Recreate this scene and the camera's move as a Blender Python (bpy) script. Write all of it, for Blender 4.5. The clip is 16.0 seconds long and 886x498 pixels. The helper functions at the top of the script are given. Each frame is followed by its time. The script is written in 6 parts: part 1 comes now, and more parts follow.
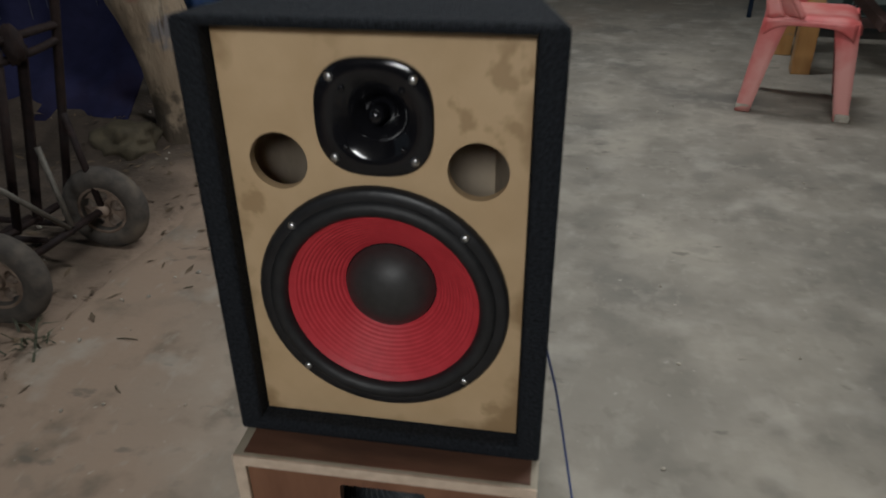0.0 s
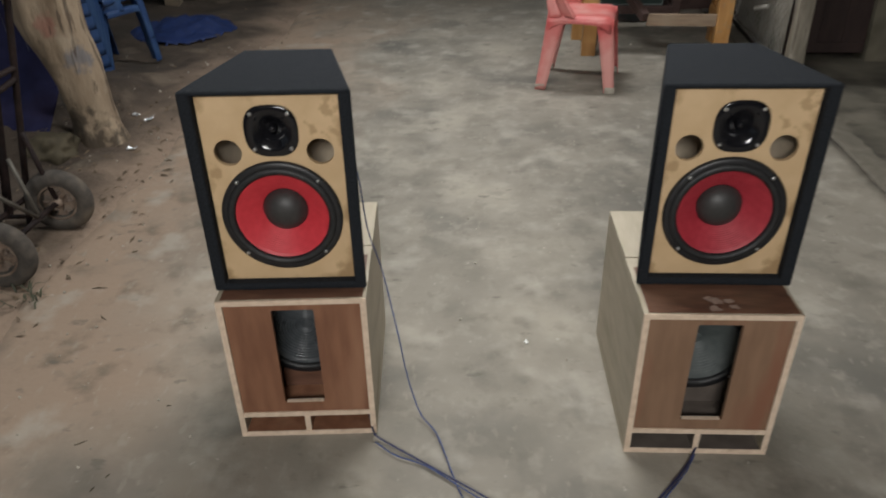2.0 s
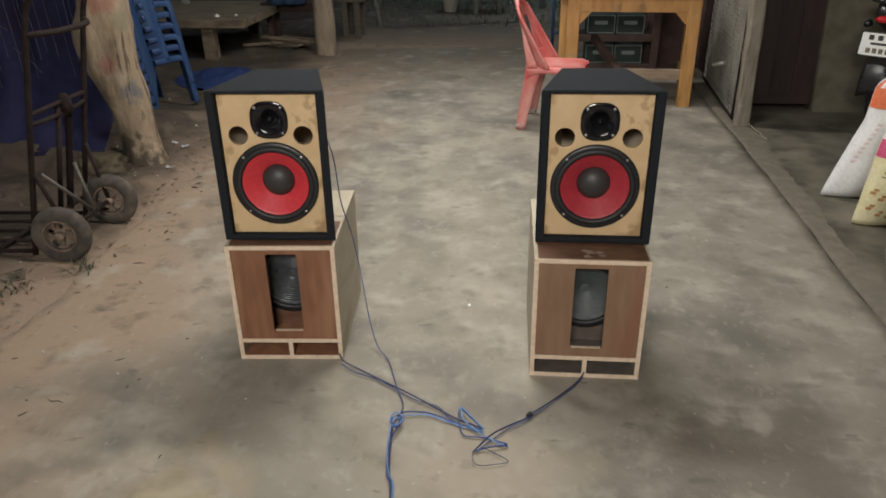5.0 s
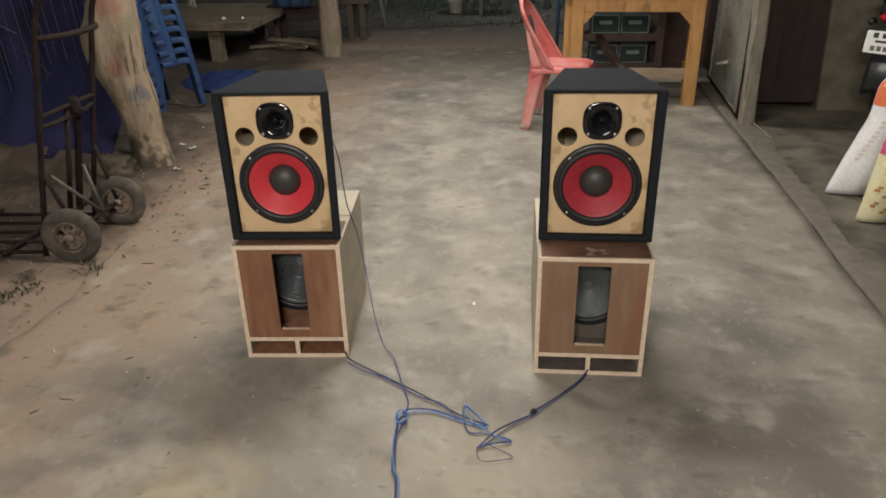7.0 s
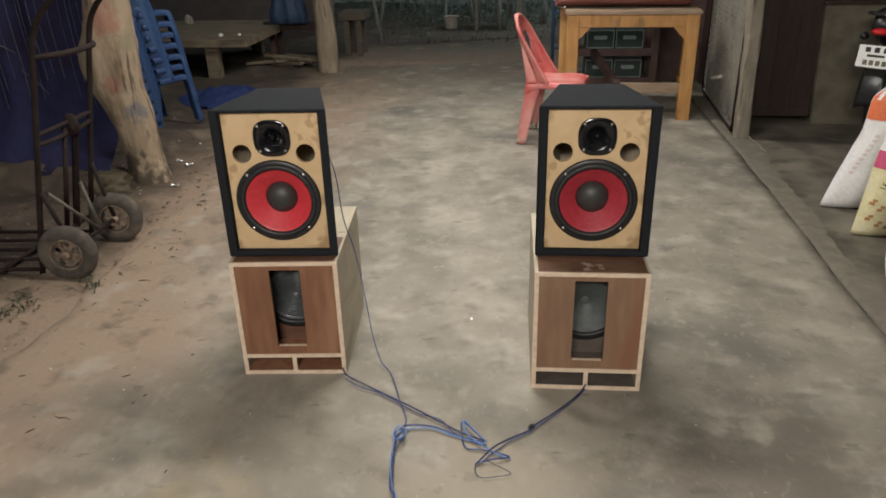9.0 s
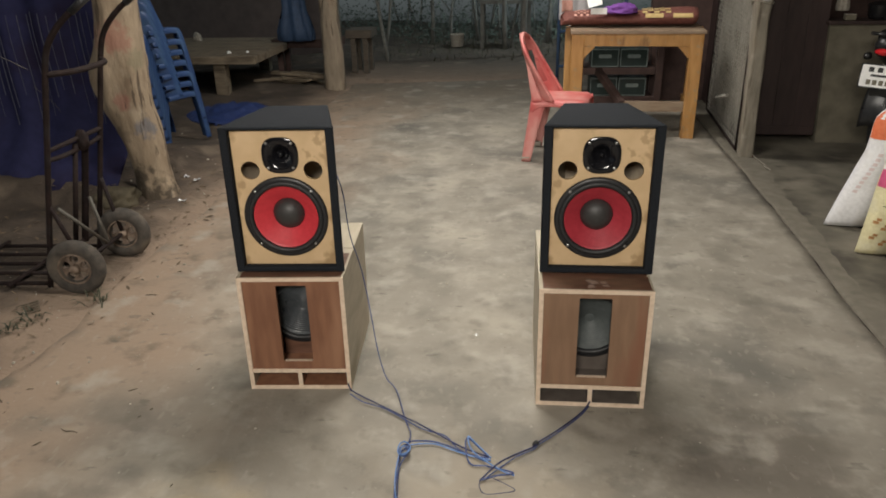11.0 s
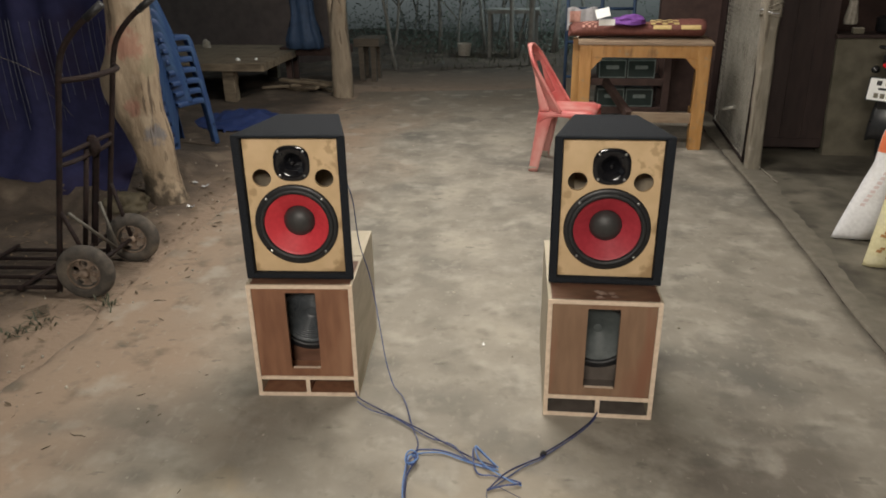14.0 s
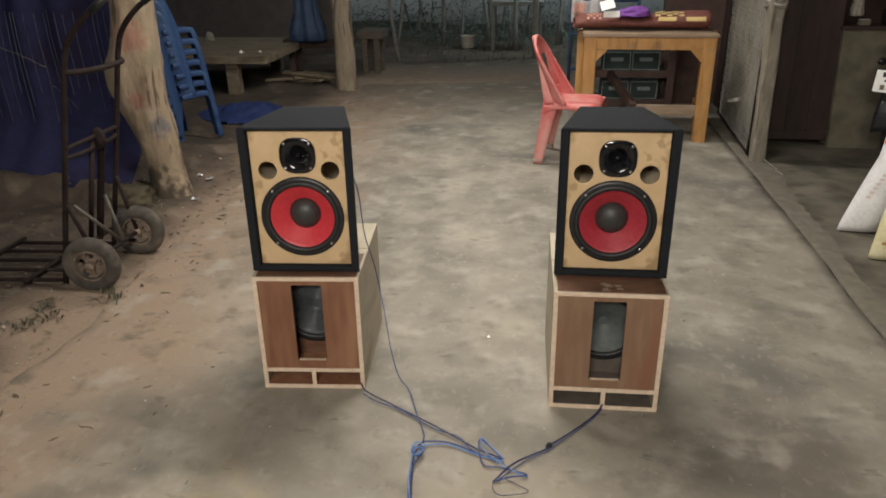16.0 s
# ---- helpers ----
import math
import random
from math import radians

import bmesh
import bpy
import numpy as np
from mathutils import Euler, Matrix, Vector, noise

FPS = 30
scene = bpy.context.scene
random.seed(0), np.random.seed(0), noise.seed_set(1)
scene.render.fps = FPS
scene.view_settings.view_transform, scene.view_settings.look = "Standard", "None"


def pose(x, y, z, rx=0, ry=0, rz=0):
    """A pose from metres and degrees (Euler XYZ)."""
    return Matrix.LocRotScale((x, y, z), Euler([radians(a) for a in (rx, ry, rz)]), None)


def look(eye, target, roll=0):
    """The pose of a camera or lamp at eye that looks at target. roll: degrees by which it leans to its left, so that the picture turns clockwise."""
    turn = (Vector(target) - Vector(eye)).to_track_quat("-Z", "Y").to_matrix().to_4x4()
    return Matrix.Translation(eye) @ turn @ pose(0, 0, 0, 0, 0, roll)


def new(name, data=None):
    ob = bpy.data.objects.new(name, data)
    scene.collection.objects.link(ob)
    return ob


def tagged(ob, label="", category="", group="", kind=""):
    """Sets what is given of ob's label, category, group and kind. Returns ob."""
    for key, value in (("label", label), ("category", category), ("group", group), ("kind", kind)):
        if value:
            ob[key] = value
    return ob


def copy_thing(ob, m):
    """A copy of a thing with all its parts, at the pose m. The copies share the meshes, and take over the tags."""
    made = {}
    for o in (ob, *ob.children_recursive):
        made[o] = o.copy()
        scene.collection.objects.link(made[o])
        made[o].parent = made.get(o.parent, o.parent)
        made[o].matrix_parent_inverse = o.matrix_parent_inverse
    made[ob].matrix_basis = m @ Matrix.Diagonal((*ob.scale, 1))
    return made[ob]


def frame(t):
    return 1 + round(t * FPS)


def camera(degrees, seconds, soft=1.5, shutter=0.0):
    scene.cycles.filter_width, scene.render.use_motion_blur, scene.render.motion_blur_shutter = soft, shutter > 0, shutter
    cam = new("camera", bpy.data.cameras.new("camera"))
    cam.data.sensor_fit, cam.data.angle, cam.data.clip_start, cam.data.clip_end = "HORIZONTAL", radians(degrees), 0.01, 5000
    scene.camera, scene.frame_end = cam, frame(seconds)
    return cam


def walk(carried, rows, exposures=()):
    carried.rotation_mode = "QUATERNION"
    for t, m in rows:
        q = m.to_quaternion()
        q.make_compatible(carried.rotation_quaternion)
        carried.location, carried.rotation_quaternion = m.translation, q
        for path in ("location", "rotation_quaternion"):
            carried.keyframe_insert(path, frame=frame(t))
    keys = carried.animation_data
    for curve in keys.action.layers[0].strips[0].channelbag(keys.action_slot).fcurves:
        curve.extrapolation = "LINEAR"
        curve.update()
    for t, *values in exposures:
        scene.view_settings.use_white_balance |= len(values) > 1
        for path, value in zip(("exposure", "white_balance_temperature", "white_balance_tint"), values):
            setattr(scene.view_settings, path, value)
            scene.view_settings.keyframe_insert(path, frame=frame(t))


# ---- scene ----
cam = camera(62.7, 16.0, 1.8, 0.5)
PATH = [
    (0, (0.1320, 0.1223, 1.0613), (-0.2394, 1.6166, 0.2094), -0.5),
    (0.5, (0.1998, -0.1109, 1.2197), (-0.1338, 1.3807, 0.3476), 0.6),
    (1, (0.2341, -0.3458, 1.3015), (-0.0176, 1.1836, 0.4673), 1.7),
    (1.5, (0.2878, -0.5658, 1.3578), (0.1241, 0.9090, 0.4110), 0.0),
    (2, (0.3731, -0.6987, 1.4124), (0.2710, 0.8096, 0.5122), -1.1),
    (2.5, (0.4770, -0.8378, 1.4344), (0.3749, 0.7110, 0.6046), -2.7),
    (3, (0.5438, -0.9381, 1.4450), (0.5130, 0.6301, 0.6459), -1.0),
    (3.5, (0.5764, -1.0974, 1.4494), (0.5394, 0.4849, 0.6794), -1.0),
    (4, (0.6230, -1.2734, 1.4318), (0.5262, 0.2719, 0.5966), 0.1),
    (4.5, (0.6618, -1.3411, 1.4379), (0.5060, 0.2358, 0.6723), -0.3),
    (7, (0.6829, -1.3878, 1.4450), (0.4946, 0.1874, 0.6838), -1.3),
    (7.5, (0.6846, -1.3834, 1.4467), (0.5007, 0.1927, 0.6855), -1.4),
    (8, (0.6846, -1.3878, 1.4467), (0.4998, 0.1954, 0.6978), -1.3),
    (8.5, (0.6846, -1.3869, 1.4529), (0.4946, 0.2015, 0.7198), -1.5),
    (9, (0.6838, -1.3895, 1.4529), (0.5016, 0.2006, 0.7216), -1.5),
    (11.5, (0.6820, -1.4106, 1.4634), (0.4814, 0.1980, 0.7788), -1.3),
    (12, (0.6802, -1.4124, 1.4626), (0.4743, 0.1980, 0.7841), -1.3),
    (12.5, (0.6846, -1.4115, 1.4661), (0.4963, 0.2006, 0.7858), -1.3),
    (13, (0.6864, -1.4054, 1.4652), (0.5218, 0.2086, 0.7832), -0.7),
    (13.5, (0.6706, -1.4062, 1.4643), (0.4963, 0.2033, 0.7744), -0.8),
    (14, (0.6653, -1.4159, 1.4696), (0.4620, 0.1954, 0.7920), -0.8),
    (14.5, (0.6688, -1.4177, 1.4749), (0.4787, 0.1980, 0.8034), -2.0),
    (15, (0.6723, -1.4124, 1.4678), (0.4814, 0.1998, 0.7867), -1.3),
    (15.5, (0.6644, -1.4106, 1.4722), (0.4699, 0.2042, 0.7990), -1.2),
    (16, (0.6556, -1.4194, 1.4687), (0.4462, 0.1848, 0.7753), -0.9),
]
walk(cam, [(t, look(eye, target, roll)) for t, eye, target, roll in PATH],
     [(0, -0.62, 5750, 8), (0.5, -0.15, 5430, 8), (1.0, -0.04, 5640, 8), (2.0, 0.04, 5950, 9), (3.5, 0.13, 6050, 9), (4.7, 0.20, 6250, 9), (6.8, 0.30, 6400, 10), (9.2, 0.30, 6400, 10), (11.3, 0.27, 6450, 10), (16.0, 0.27, 6520, 10)])

# ---- world, lamps, exposure ----
night = bpy.data.worlds.new("night")
scene.world = night
night.use_nodes = True
night.node_tree.nodes["Background"].inputs[0].default_value = (0.80, 0.95, 1.0, 1)
night.node_tree.nodes["Background"].inputs[1].default_value = 0.13


def lamp(name, eye, target, power, sx, sy, colour):
    d = bpy.data.lights.new(name, "AREA")
    d.shape, d.size, d.size_y, d.energy, d.color = "RECTANGLE", sx, sy, power, colour
    ob = new(name, d)
    ob.matrix_world = look(eye, target)
    return ob


lamp("shed_lamp", (0.28, 1.68, 2.60), (0.28, 1.69, 0.0), 51.0, 1.25, 0.20, (1.0, 0.94, 0.84))
lamp("back_lamp", (0.22, 4.0, 2.75), (0.22, 4.01, 0.0), 48.0, 1.2, 0.20, (1.0, 0.95, 0.87))
# Fill added over the garden without a known source, to lift the leaves.
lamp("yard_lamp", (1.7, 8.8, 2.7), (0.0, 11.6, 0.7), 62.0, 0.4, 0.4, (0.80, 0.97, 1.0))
lamp("porch_lamp", (0.35, -2.9, 2.55), (0.35, 1.0, 0.2), 100.0, 1.2, 0.5, (1.0, 0.93, 0.83))


# ---- materials ----
def mat(name, c1, c2, scale=30.0, rough=0.6, bump=0.15, bump_scale=None, c3=None, scale3=3.0, cover3=0.5, metal=0.0,
        stretch=(1, 1, 1), detail=4.0, rough_var=0.1, spec=0.5, island=0.0):
    m = bpy.data.materials.new(name)
    m.use_nodes = True
    n, l = m.node_tree.nodes, m.node_tree.links
    b = n["Principled BSDF"]
    b.inputs["Metallic"].default_value = metal
    b.inputs["Specular IOR Level"].default_value = spec
    tc = n.new("ShaderNodeTexCoord")
    mp = n.new("ShaderNodeMapping")
    mp.inputs["Scale"].default_value = stretch
    l.new(tc.outputs["Object"], mp.inputs["Vector"])

    def noise_tex(s, d=detail):
        t = n.new("ShaderNodeTexNoise")
        t.inputs["Scale"].default_value, t.inputs["Detail"].default_value = s, d
        l.new(mp.outputs["Vector"], t.inputs["Vector"])
        return t.outputs["Fac"]

    def ramp(fac, lo, hi, a, z):
        r = n.new("ShaderNodeValToRGB")
        r.color_ramp.elements[0].position, r.color_ramp.elements[1].position = lo, hi
        r.color_ramp.elements[0].color, r.color_ramp.elements[1].color = a, z
        l.new(fac, r.inputs["Fac"])
        return r.outputs["Color"]

    def mixc(fac, a, z):
        x = n.new("ShaderNodeMix")
        x.data_type = "RGBA"
        if isinstance(fac, float):
            x.inputs["Factor"].default_value = fac
        else:
            l.new(fac, x.inputs["Factor"])
        for sock, v in ((x.inputs["A"], a), (x.inputs["B"], z)):
            if isinstance(v, tuple):
                sock.default_value = v
            else:
                l.new(v, sock)
        return x.outputs["Result"]

    fine = noise_tex(scale)
    col = ramp(fine, 0.3, 0.7, (*c1, 1), (*c2, 1))
    if c3:
        big = noise_tex(scale3, 6.0)
        mask = ramp(big, 1 - cover3 - 0.08, 1 - cover3 + 0.1, (0, 0, 0, 1), (1, 1, 1, 1))
        col = mixc(mask, col, (*c3, 1))
    if island:
        g = n.new("ShaderNodeNewGeometry")
        dark = ramp(g.outputs["Random Per Island"], 0.0, 1.0, (1 - island,) * 3 + (1,), (1 + island,) * 3 + (1,))
        x = n.new("ShaderNodeMix")
        x.data_type, x.blend_type = "RGBA", "MULTIPLY"
        x.inputs["Factor"].default_value = 1.0
        l.new(col, x.inputs["A"])
        l.new(dark, x.inputs["B"])
        col = x.outputs["Result"]
    l.new(col, b.inputs["Base Color"])
    rr = n.new("ShaderNodeMapRange")
    rr.inputs["To Min"].default_value, rr.inputs["To Max"].default_value = max(0.02, rough - rough_var), min(1, rough + rough_var)
    l.new(noise_tex(scale * 0.37), rr.inputs["Value"])
    l.new(rr.outputs["Result"], b.inputs["Roughness"])
    if bump:
        bp = n.new("ShaderNodeBump")
        bp.inputs["Strength"].default_value, bp.inputs["Distance"].default_value = bump, 0.01
        l.new(noise_tex(bump_scale or scale * 1.7), bp.inputs["Height"])
        l.new(bp.outputs["Normal"], b.inputs["Normal"])
    m["kit"] = name
    return m


CARPET = mat("black_carpet", (0.012, 0.013, 0.016), (0.028, 0.032, 0.038), 260, 0.95, 0.6, 420, spec=0.15)
MDF_RAW = mat("raw_board", (0.58, 0.48, 0.35), (0.68, 0.57, 0.43), 40, 0.7, 0.1)
PLY_PALE = mat("pale_plywood", (0.39, 0.34, 0.25), (0.49, 0.43, 0.33), 14, 0.6, 0.12, 60, c3=(0.34, 0.295, 0.21), scale3=4, cover3=0.4, stretch=(2.5, 0.6, 2.5))
PLY_EDGE = mat("plywood_edge", (0.60, 0.465, 0.345), (0.76, 0.61, 0.47), 55, 0.7, 0.15, c3=(0.44, 0.31, 0.21), scale3=18, cover3=0.28)
VENEER = mat("brown_veneer", (0.175, 0.077, 0.043), (0.255, 0.122, 0.068), 11, 0.5, 0.06, 50, c3=(0.30, 0.155, 0.09), scale3=4, cover3=0.40, stretch=(3, 3, 0.55))
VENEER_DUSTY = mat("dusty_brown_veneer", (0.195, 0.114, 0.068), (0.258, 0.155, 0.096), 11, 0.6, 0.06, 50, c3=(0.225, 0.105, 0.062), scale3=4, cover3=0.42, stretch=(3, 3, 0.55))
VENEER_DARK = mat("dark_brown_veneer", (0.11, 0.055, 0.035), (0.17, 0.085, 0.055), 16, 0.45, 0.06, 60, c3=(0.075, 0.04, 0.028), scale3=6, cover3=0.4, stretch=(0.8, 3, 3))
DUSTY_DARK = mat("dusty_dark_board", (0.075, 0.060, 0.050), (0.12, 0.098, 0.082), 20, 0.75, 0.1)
LABEL_PULP = mat("torn_label_pulp", (0.24, 0.165, 0.13), (0.36, 0.27, 0.22), 60, 0.8, 0.1)
BASKET = mat("black_steel", (0.012, 0.012, 0.013), (0.02, 0.02, 0.022), 60, 0.42, 0.04)
RUBBER = mat("black_rubber", (0.011, 0.011, 0.012), (0.022, 0.022, 0.023), 80, 0.55, 0.06)
CONE_RED = mat("red_paper_cone", (0.54, 0.032, 0.045), (0.62, 0.045, 0.06), 70, 0.5, 0.08, c3=(0.40, 0.02, 0.03), scale3=9, cover3=0.35)
CONE_DULL = mat("dull_red_paper_cone", (0.33, 0.020, 0.034), (0.40, 0.032, 0.048), 70, 0.55, 0.08, c3=(0.27, 0.02, 0.03), scale3=9, cover3=0.35)
CONE_BLACK = mat("black_paper_cone", (0.045, 0.050, 0.055), (0.075, 0.082, 0.088), 70, 0.30, 0.08)
CONE_GREY = mat("grey_paper_cone", (0.060, 0.070, 0.070), (0.085, 0.096, 0.094), 50, 0.6, 0.08)
CAP = mat("dark_dust_cap", (0.030, 0.029, 0.028), (0.042, 0.041, 0.040), 90, 0.5, 0.05)
GLOSS = mat("glossy_black_plastic", (0.006, 0.006, 0.008), (0.012, 0.012, 0.014), 50, 0.12, 0.01, rough_var=0.05)
SCREW = mat("zinc_screw", (0.55, 0.55, 0.55), (0.75, 0.75, 0.75), 200, 0.35, 0.1, metal=1.0)
RED_PLASTIC = mat("faded_red_plastic", (0.50, 0.085, 0.085), (0.58, 0.14, 0.13), 9, 0.5, 0.06, 60, c3=(0.62, 0.29, 0.26), scale3=3.5, cover3=0.56)
BLUE_PLASTIC = mat("faded_blue_plastic", (0.020, 0.052, 0.155), (0.031, 0.074, 0.195), 10, 0.5, 0.05, 60, c3=(0.05, 0.105, 0.21), scale3=5, cover3=0.4)
TABLE_WOOD = mat("varnished_yellow_wood", (0.40, 0.200, 0.062), (0.52, 0.285, 0.10), 8, 0.42, 0.06, 60, c3=(0.36, 0.17, 0.04), scale3=5, cover3=0.4, stretch=(3, 3, 0.6))
TABLE_TOP = mat("worn_table_top", (0.20, 0.140, 0.092), (0.30, 0.215, 0.145), 9, 0.6, 0.1, 50, stretch=(0.6, 4, 4))
BARK = mat("bare_weathered_log", (0.19, 0.150, 0.108), (0.31, 0.255, 0.185), 14, 0.8, 0.5, 40, c3=(0.16, 0.11, 0.07), scale3=7, cover3=0.36, stretch=(1, 1, 0.35))
OLD_WOOD = mat("old_grey_wood", (0.14, 0.11, 0.075), (0.24, 0.19, 0.13), 14, 0.8, 0.3, 60, c3=(0.08, 0.06, 0.04), scale3=5, cover3=0.4, stretch=(0.6, 3, 3))
POST_WOOD = mat("grey_post", (0.18, 0.16, 0.125), (0.28, 0.25, 0.20), 12, 0.85, 0.35, 50, c3=(0.16, 0.13, 0.09), scale3=6, cover3=0.36, stretch=(3, 3, 0.6))
RUST = mat("rusty_steel", (0.010, 0.006, 0.006), (0.024, 0.014, 0.012), 40, 0.8, 0.35, c3=(0.020, 0.016, 0.016), scale3=14, cover3=0.4, spec=0.25)
TYRE = mat("dusty_tyre", (0.042, 0.037, 0.033), (0.088, 0.076, 0.063), 30, 0.9, 0.3, c3=(0.135, 0.112, 0.086), scale3=8, cover3=0.4)
# Brighter copy of the tarp cloth; the light near the chairs is painted in.
LIT_TARP = mat("lit_blue_tarp", (0.008, 0.020, 0.085), (0.014, 0.032, 0.13), 16, 0.6, 0.25, 30)
TARP = mat("dark_blue_tarp", (0.020, 0.021, 0.058), (0.028, 0.029, 0.080), 16, 0.8, 0.25, 30, c3=(0.020, 0.015, 0.036), scale3=3, cover3=0.42, spec=0.15)
STRIPE = mat("pale_stripe_cloth", (0.06, 0.062, 0.095), (0.11, 0.112, 0.155), 30, 0.7, 0.1)
DARK_BOARD = mat("dark_brown_board", (0.028, 0.017, 0.016), (0.049, 0.030, 0.027), 8, 0.55, 0.08, 40, stretch=(3, 3, 0.6))
CEMENT = mat("grey_cement", (0.115, 0.102, 0.074), (0.175, 0.156, 0.115), 9, 0.9, 0.2, 60, c3=(0.08, 0.075, 0.05), scale3=3, cover3=0.4)
ZINC = mat("grey_wire", (0.30, 0.29, 0.26), (0.48, 0.46, 0.42), 40, 0.6, 0.15, metal=0.4)
GATE_WIRE = mat("dull_gate_wire", (0.20, 0.19, 0.165), (0.34, 0.325, 0.285), 40, 0.7, 0.15)
SHEET = mat("dusty_grey_sheet", (0.22, 0.20, 0.165), (0.33, 0.305, 0.255), 12, 0.7, 0.15, c3=(0.09, 0.08, 0.06), scale3=4, cover3=0.4)
SACK = mat("white_woven_sack", (0.66, 0.66, 0.68), (0.78, 0.78, 0.80), 60, 0.55, 0.2, 190, c3=(0.60, 0.58, 0.56), scale3=6, cover3=0.36)
SACK_CREAM = mat("cream_woven_sack", (0.64, 0.58, 0.34), (0.76, 0.70, 0.45), 60, 0.55, 0.2, 190, c3=(0.66, 0.62, 0.48), scale3=6, cover3=0.36)
ORANGE = mat("orange_print", (0.62, 0.13, 0.045), (0.70, 0.19, 0.08), 60, 0.55, 0.15, 190)
PRINT_BROWN = mat("brown_print", (0.36, 0.17, 0.06), (0.46, 0.24, 0.09), 60, 0.55, 0.1)
PRINT_GREEN = mat("dark_green_print", (0.05, 0.06, 0.02), (0.08, 0.09, 0.03), 60, 0.55, 0.1)
PRINT_PINK = mat("magenta_print", (0.48, 0.06, 0.16), (0.58, 0.10, 0.22), 60, 0.55, 0.1)
WHITE = mat("white_paper", (0.74, 0.74, 0.72), (0.84, 0.84, 0.82), 30, 0.6, 0.03)
INK = mat("black_ink", (0.015, 0.015, 0.015), (0.03, 0.03, 0.03), 30, 0.6, 0.0)
CABLE = mat("blue_cable", (0.030, 0.048, 0.14), (0.05, 0.078, 0.22), 60, 0.42, 0.05)
CABLE_DARK = mat("dark_blue_cable", (0.02, 0.025, 0.07), (0.035, 0.04, 0.11), 60, 0.42, 0.05)
CABLE_PALE = mat("clear_blue_cable", (0.09, 0.19, 0.42), (0.16, 0.28, 0.55), 60, 0.4, 0.05)
MAROON = mat("maroon_mat", (0.130, 0.042, 0.034), (0.200, 0.072, 0.055), 50, 0.75, 0.2, 150)
MAT_GOLD = mat("gold_mat_pattern", (0.52, 0.38, 0.15), (0.62, 0.47, 0.22), 50, 0.75, 0.15)
MAT_PINK = mat("pink_mat_pattern", (0.50, 0.25, 0.20), (0.58, 0.32, 0.26), 50, 0.75, 0.15)
PURPLE = mat("purple_cloth", (0.15, 0.045, 0.26), (0.22, 0.075, 0.36), 30, 0.8, 0.2, 90)
CRATE_GREEN = mat("dark_green_carton", (0.006, 0.015, 0.013), (0.010, 0.023, 0.020), 20, 0.5, 0.05)
CRATE_WHITE = mat("pale_carton_print", (0.12, 0.15, 0.14), (0.17, 0.20, 0.19), 20, 0.5, 0.05)
BIKE_BLACK = mat("black_bike_plastic", (0.010, 0.010, 0.011), (0.020, 0.020, 0.021), 40, 0.3, 0.03)
TAIL_RED = mat("red_lens", (0.50, 0.012, 0.016), (0.60, 0.02, 0.025), 40, 0.15, 0.02)
BLUE_BAG = mat("blue_plastic_bag", (0.014, 0.034, 0.075), (0.024, 0.052, 0.11), 20, 0.7, 0.2)
# Board tone lifted to carry the haze over the dark corner.
HAZE_BOARD = mat("haze_lifted_board", (0.095, 0.076, 0.072), (0.135, 0.108, 0.100), 8, 0.7, 0.1, 40)
DULL = mat("dull_grey_steel", (0.075, 0.068, 0.058), (0.13, 0.118, 0.10), 40, 0.6, 0.2, metal=0.3)
WHEEL_RUST = mat("rusty_wheel_disc", (0.13, 0.092, 0.066), (0.25, 0.19, 0.145), 40, 0.75, 0.35, c3=(0.09, 0.06, 0.042), scale3=16, cover3=0.4)
BRICK_RED = mat("dull_red_wood", (0.044, 0.024, 0.020), (0.072, 0.040, 0.033), 14, 0.75, 0.15)
LEAF = mat("dark_leaf", (0.070, 0.086, 0.072), (0.088, 0.106, 0.088), 5, 0.8, 0.1, island=0.2, spec=0.2)
GRASS = mat("weed_leaf", (0.044, 0.048, 0.028), (0.062, 0.064, 0.038), 5, 0.6, 0.0, island=0.3)
TWIG = mat("grey_sapling", (0.12, 0.118, 0.106), (0.19, 0.186, 0.165), 20, 0.85, 0.2)
LITTER = mat("dry_litter", (0.085, 0.060, 0.036), (0.165, 0.120, 0.076), 20, 0.85, 0.1, island=0.4)
GRIT = mat("pale_grit", (0.30, 0.27, 0.22), (0.45, 0.41, 0.35), 40, 0.85, 0.1, island=0.3)
FOIL = mat("shiny_wrapper", (0.65, 0.65, 0.66), (0.8, 0.8, 0.8), 30, 0.25, 0.2, metal=0.6)


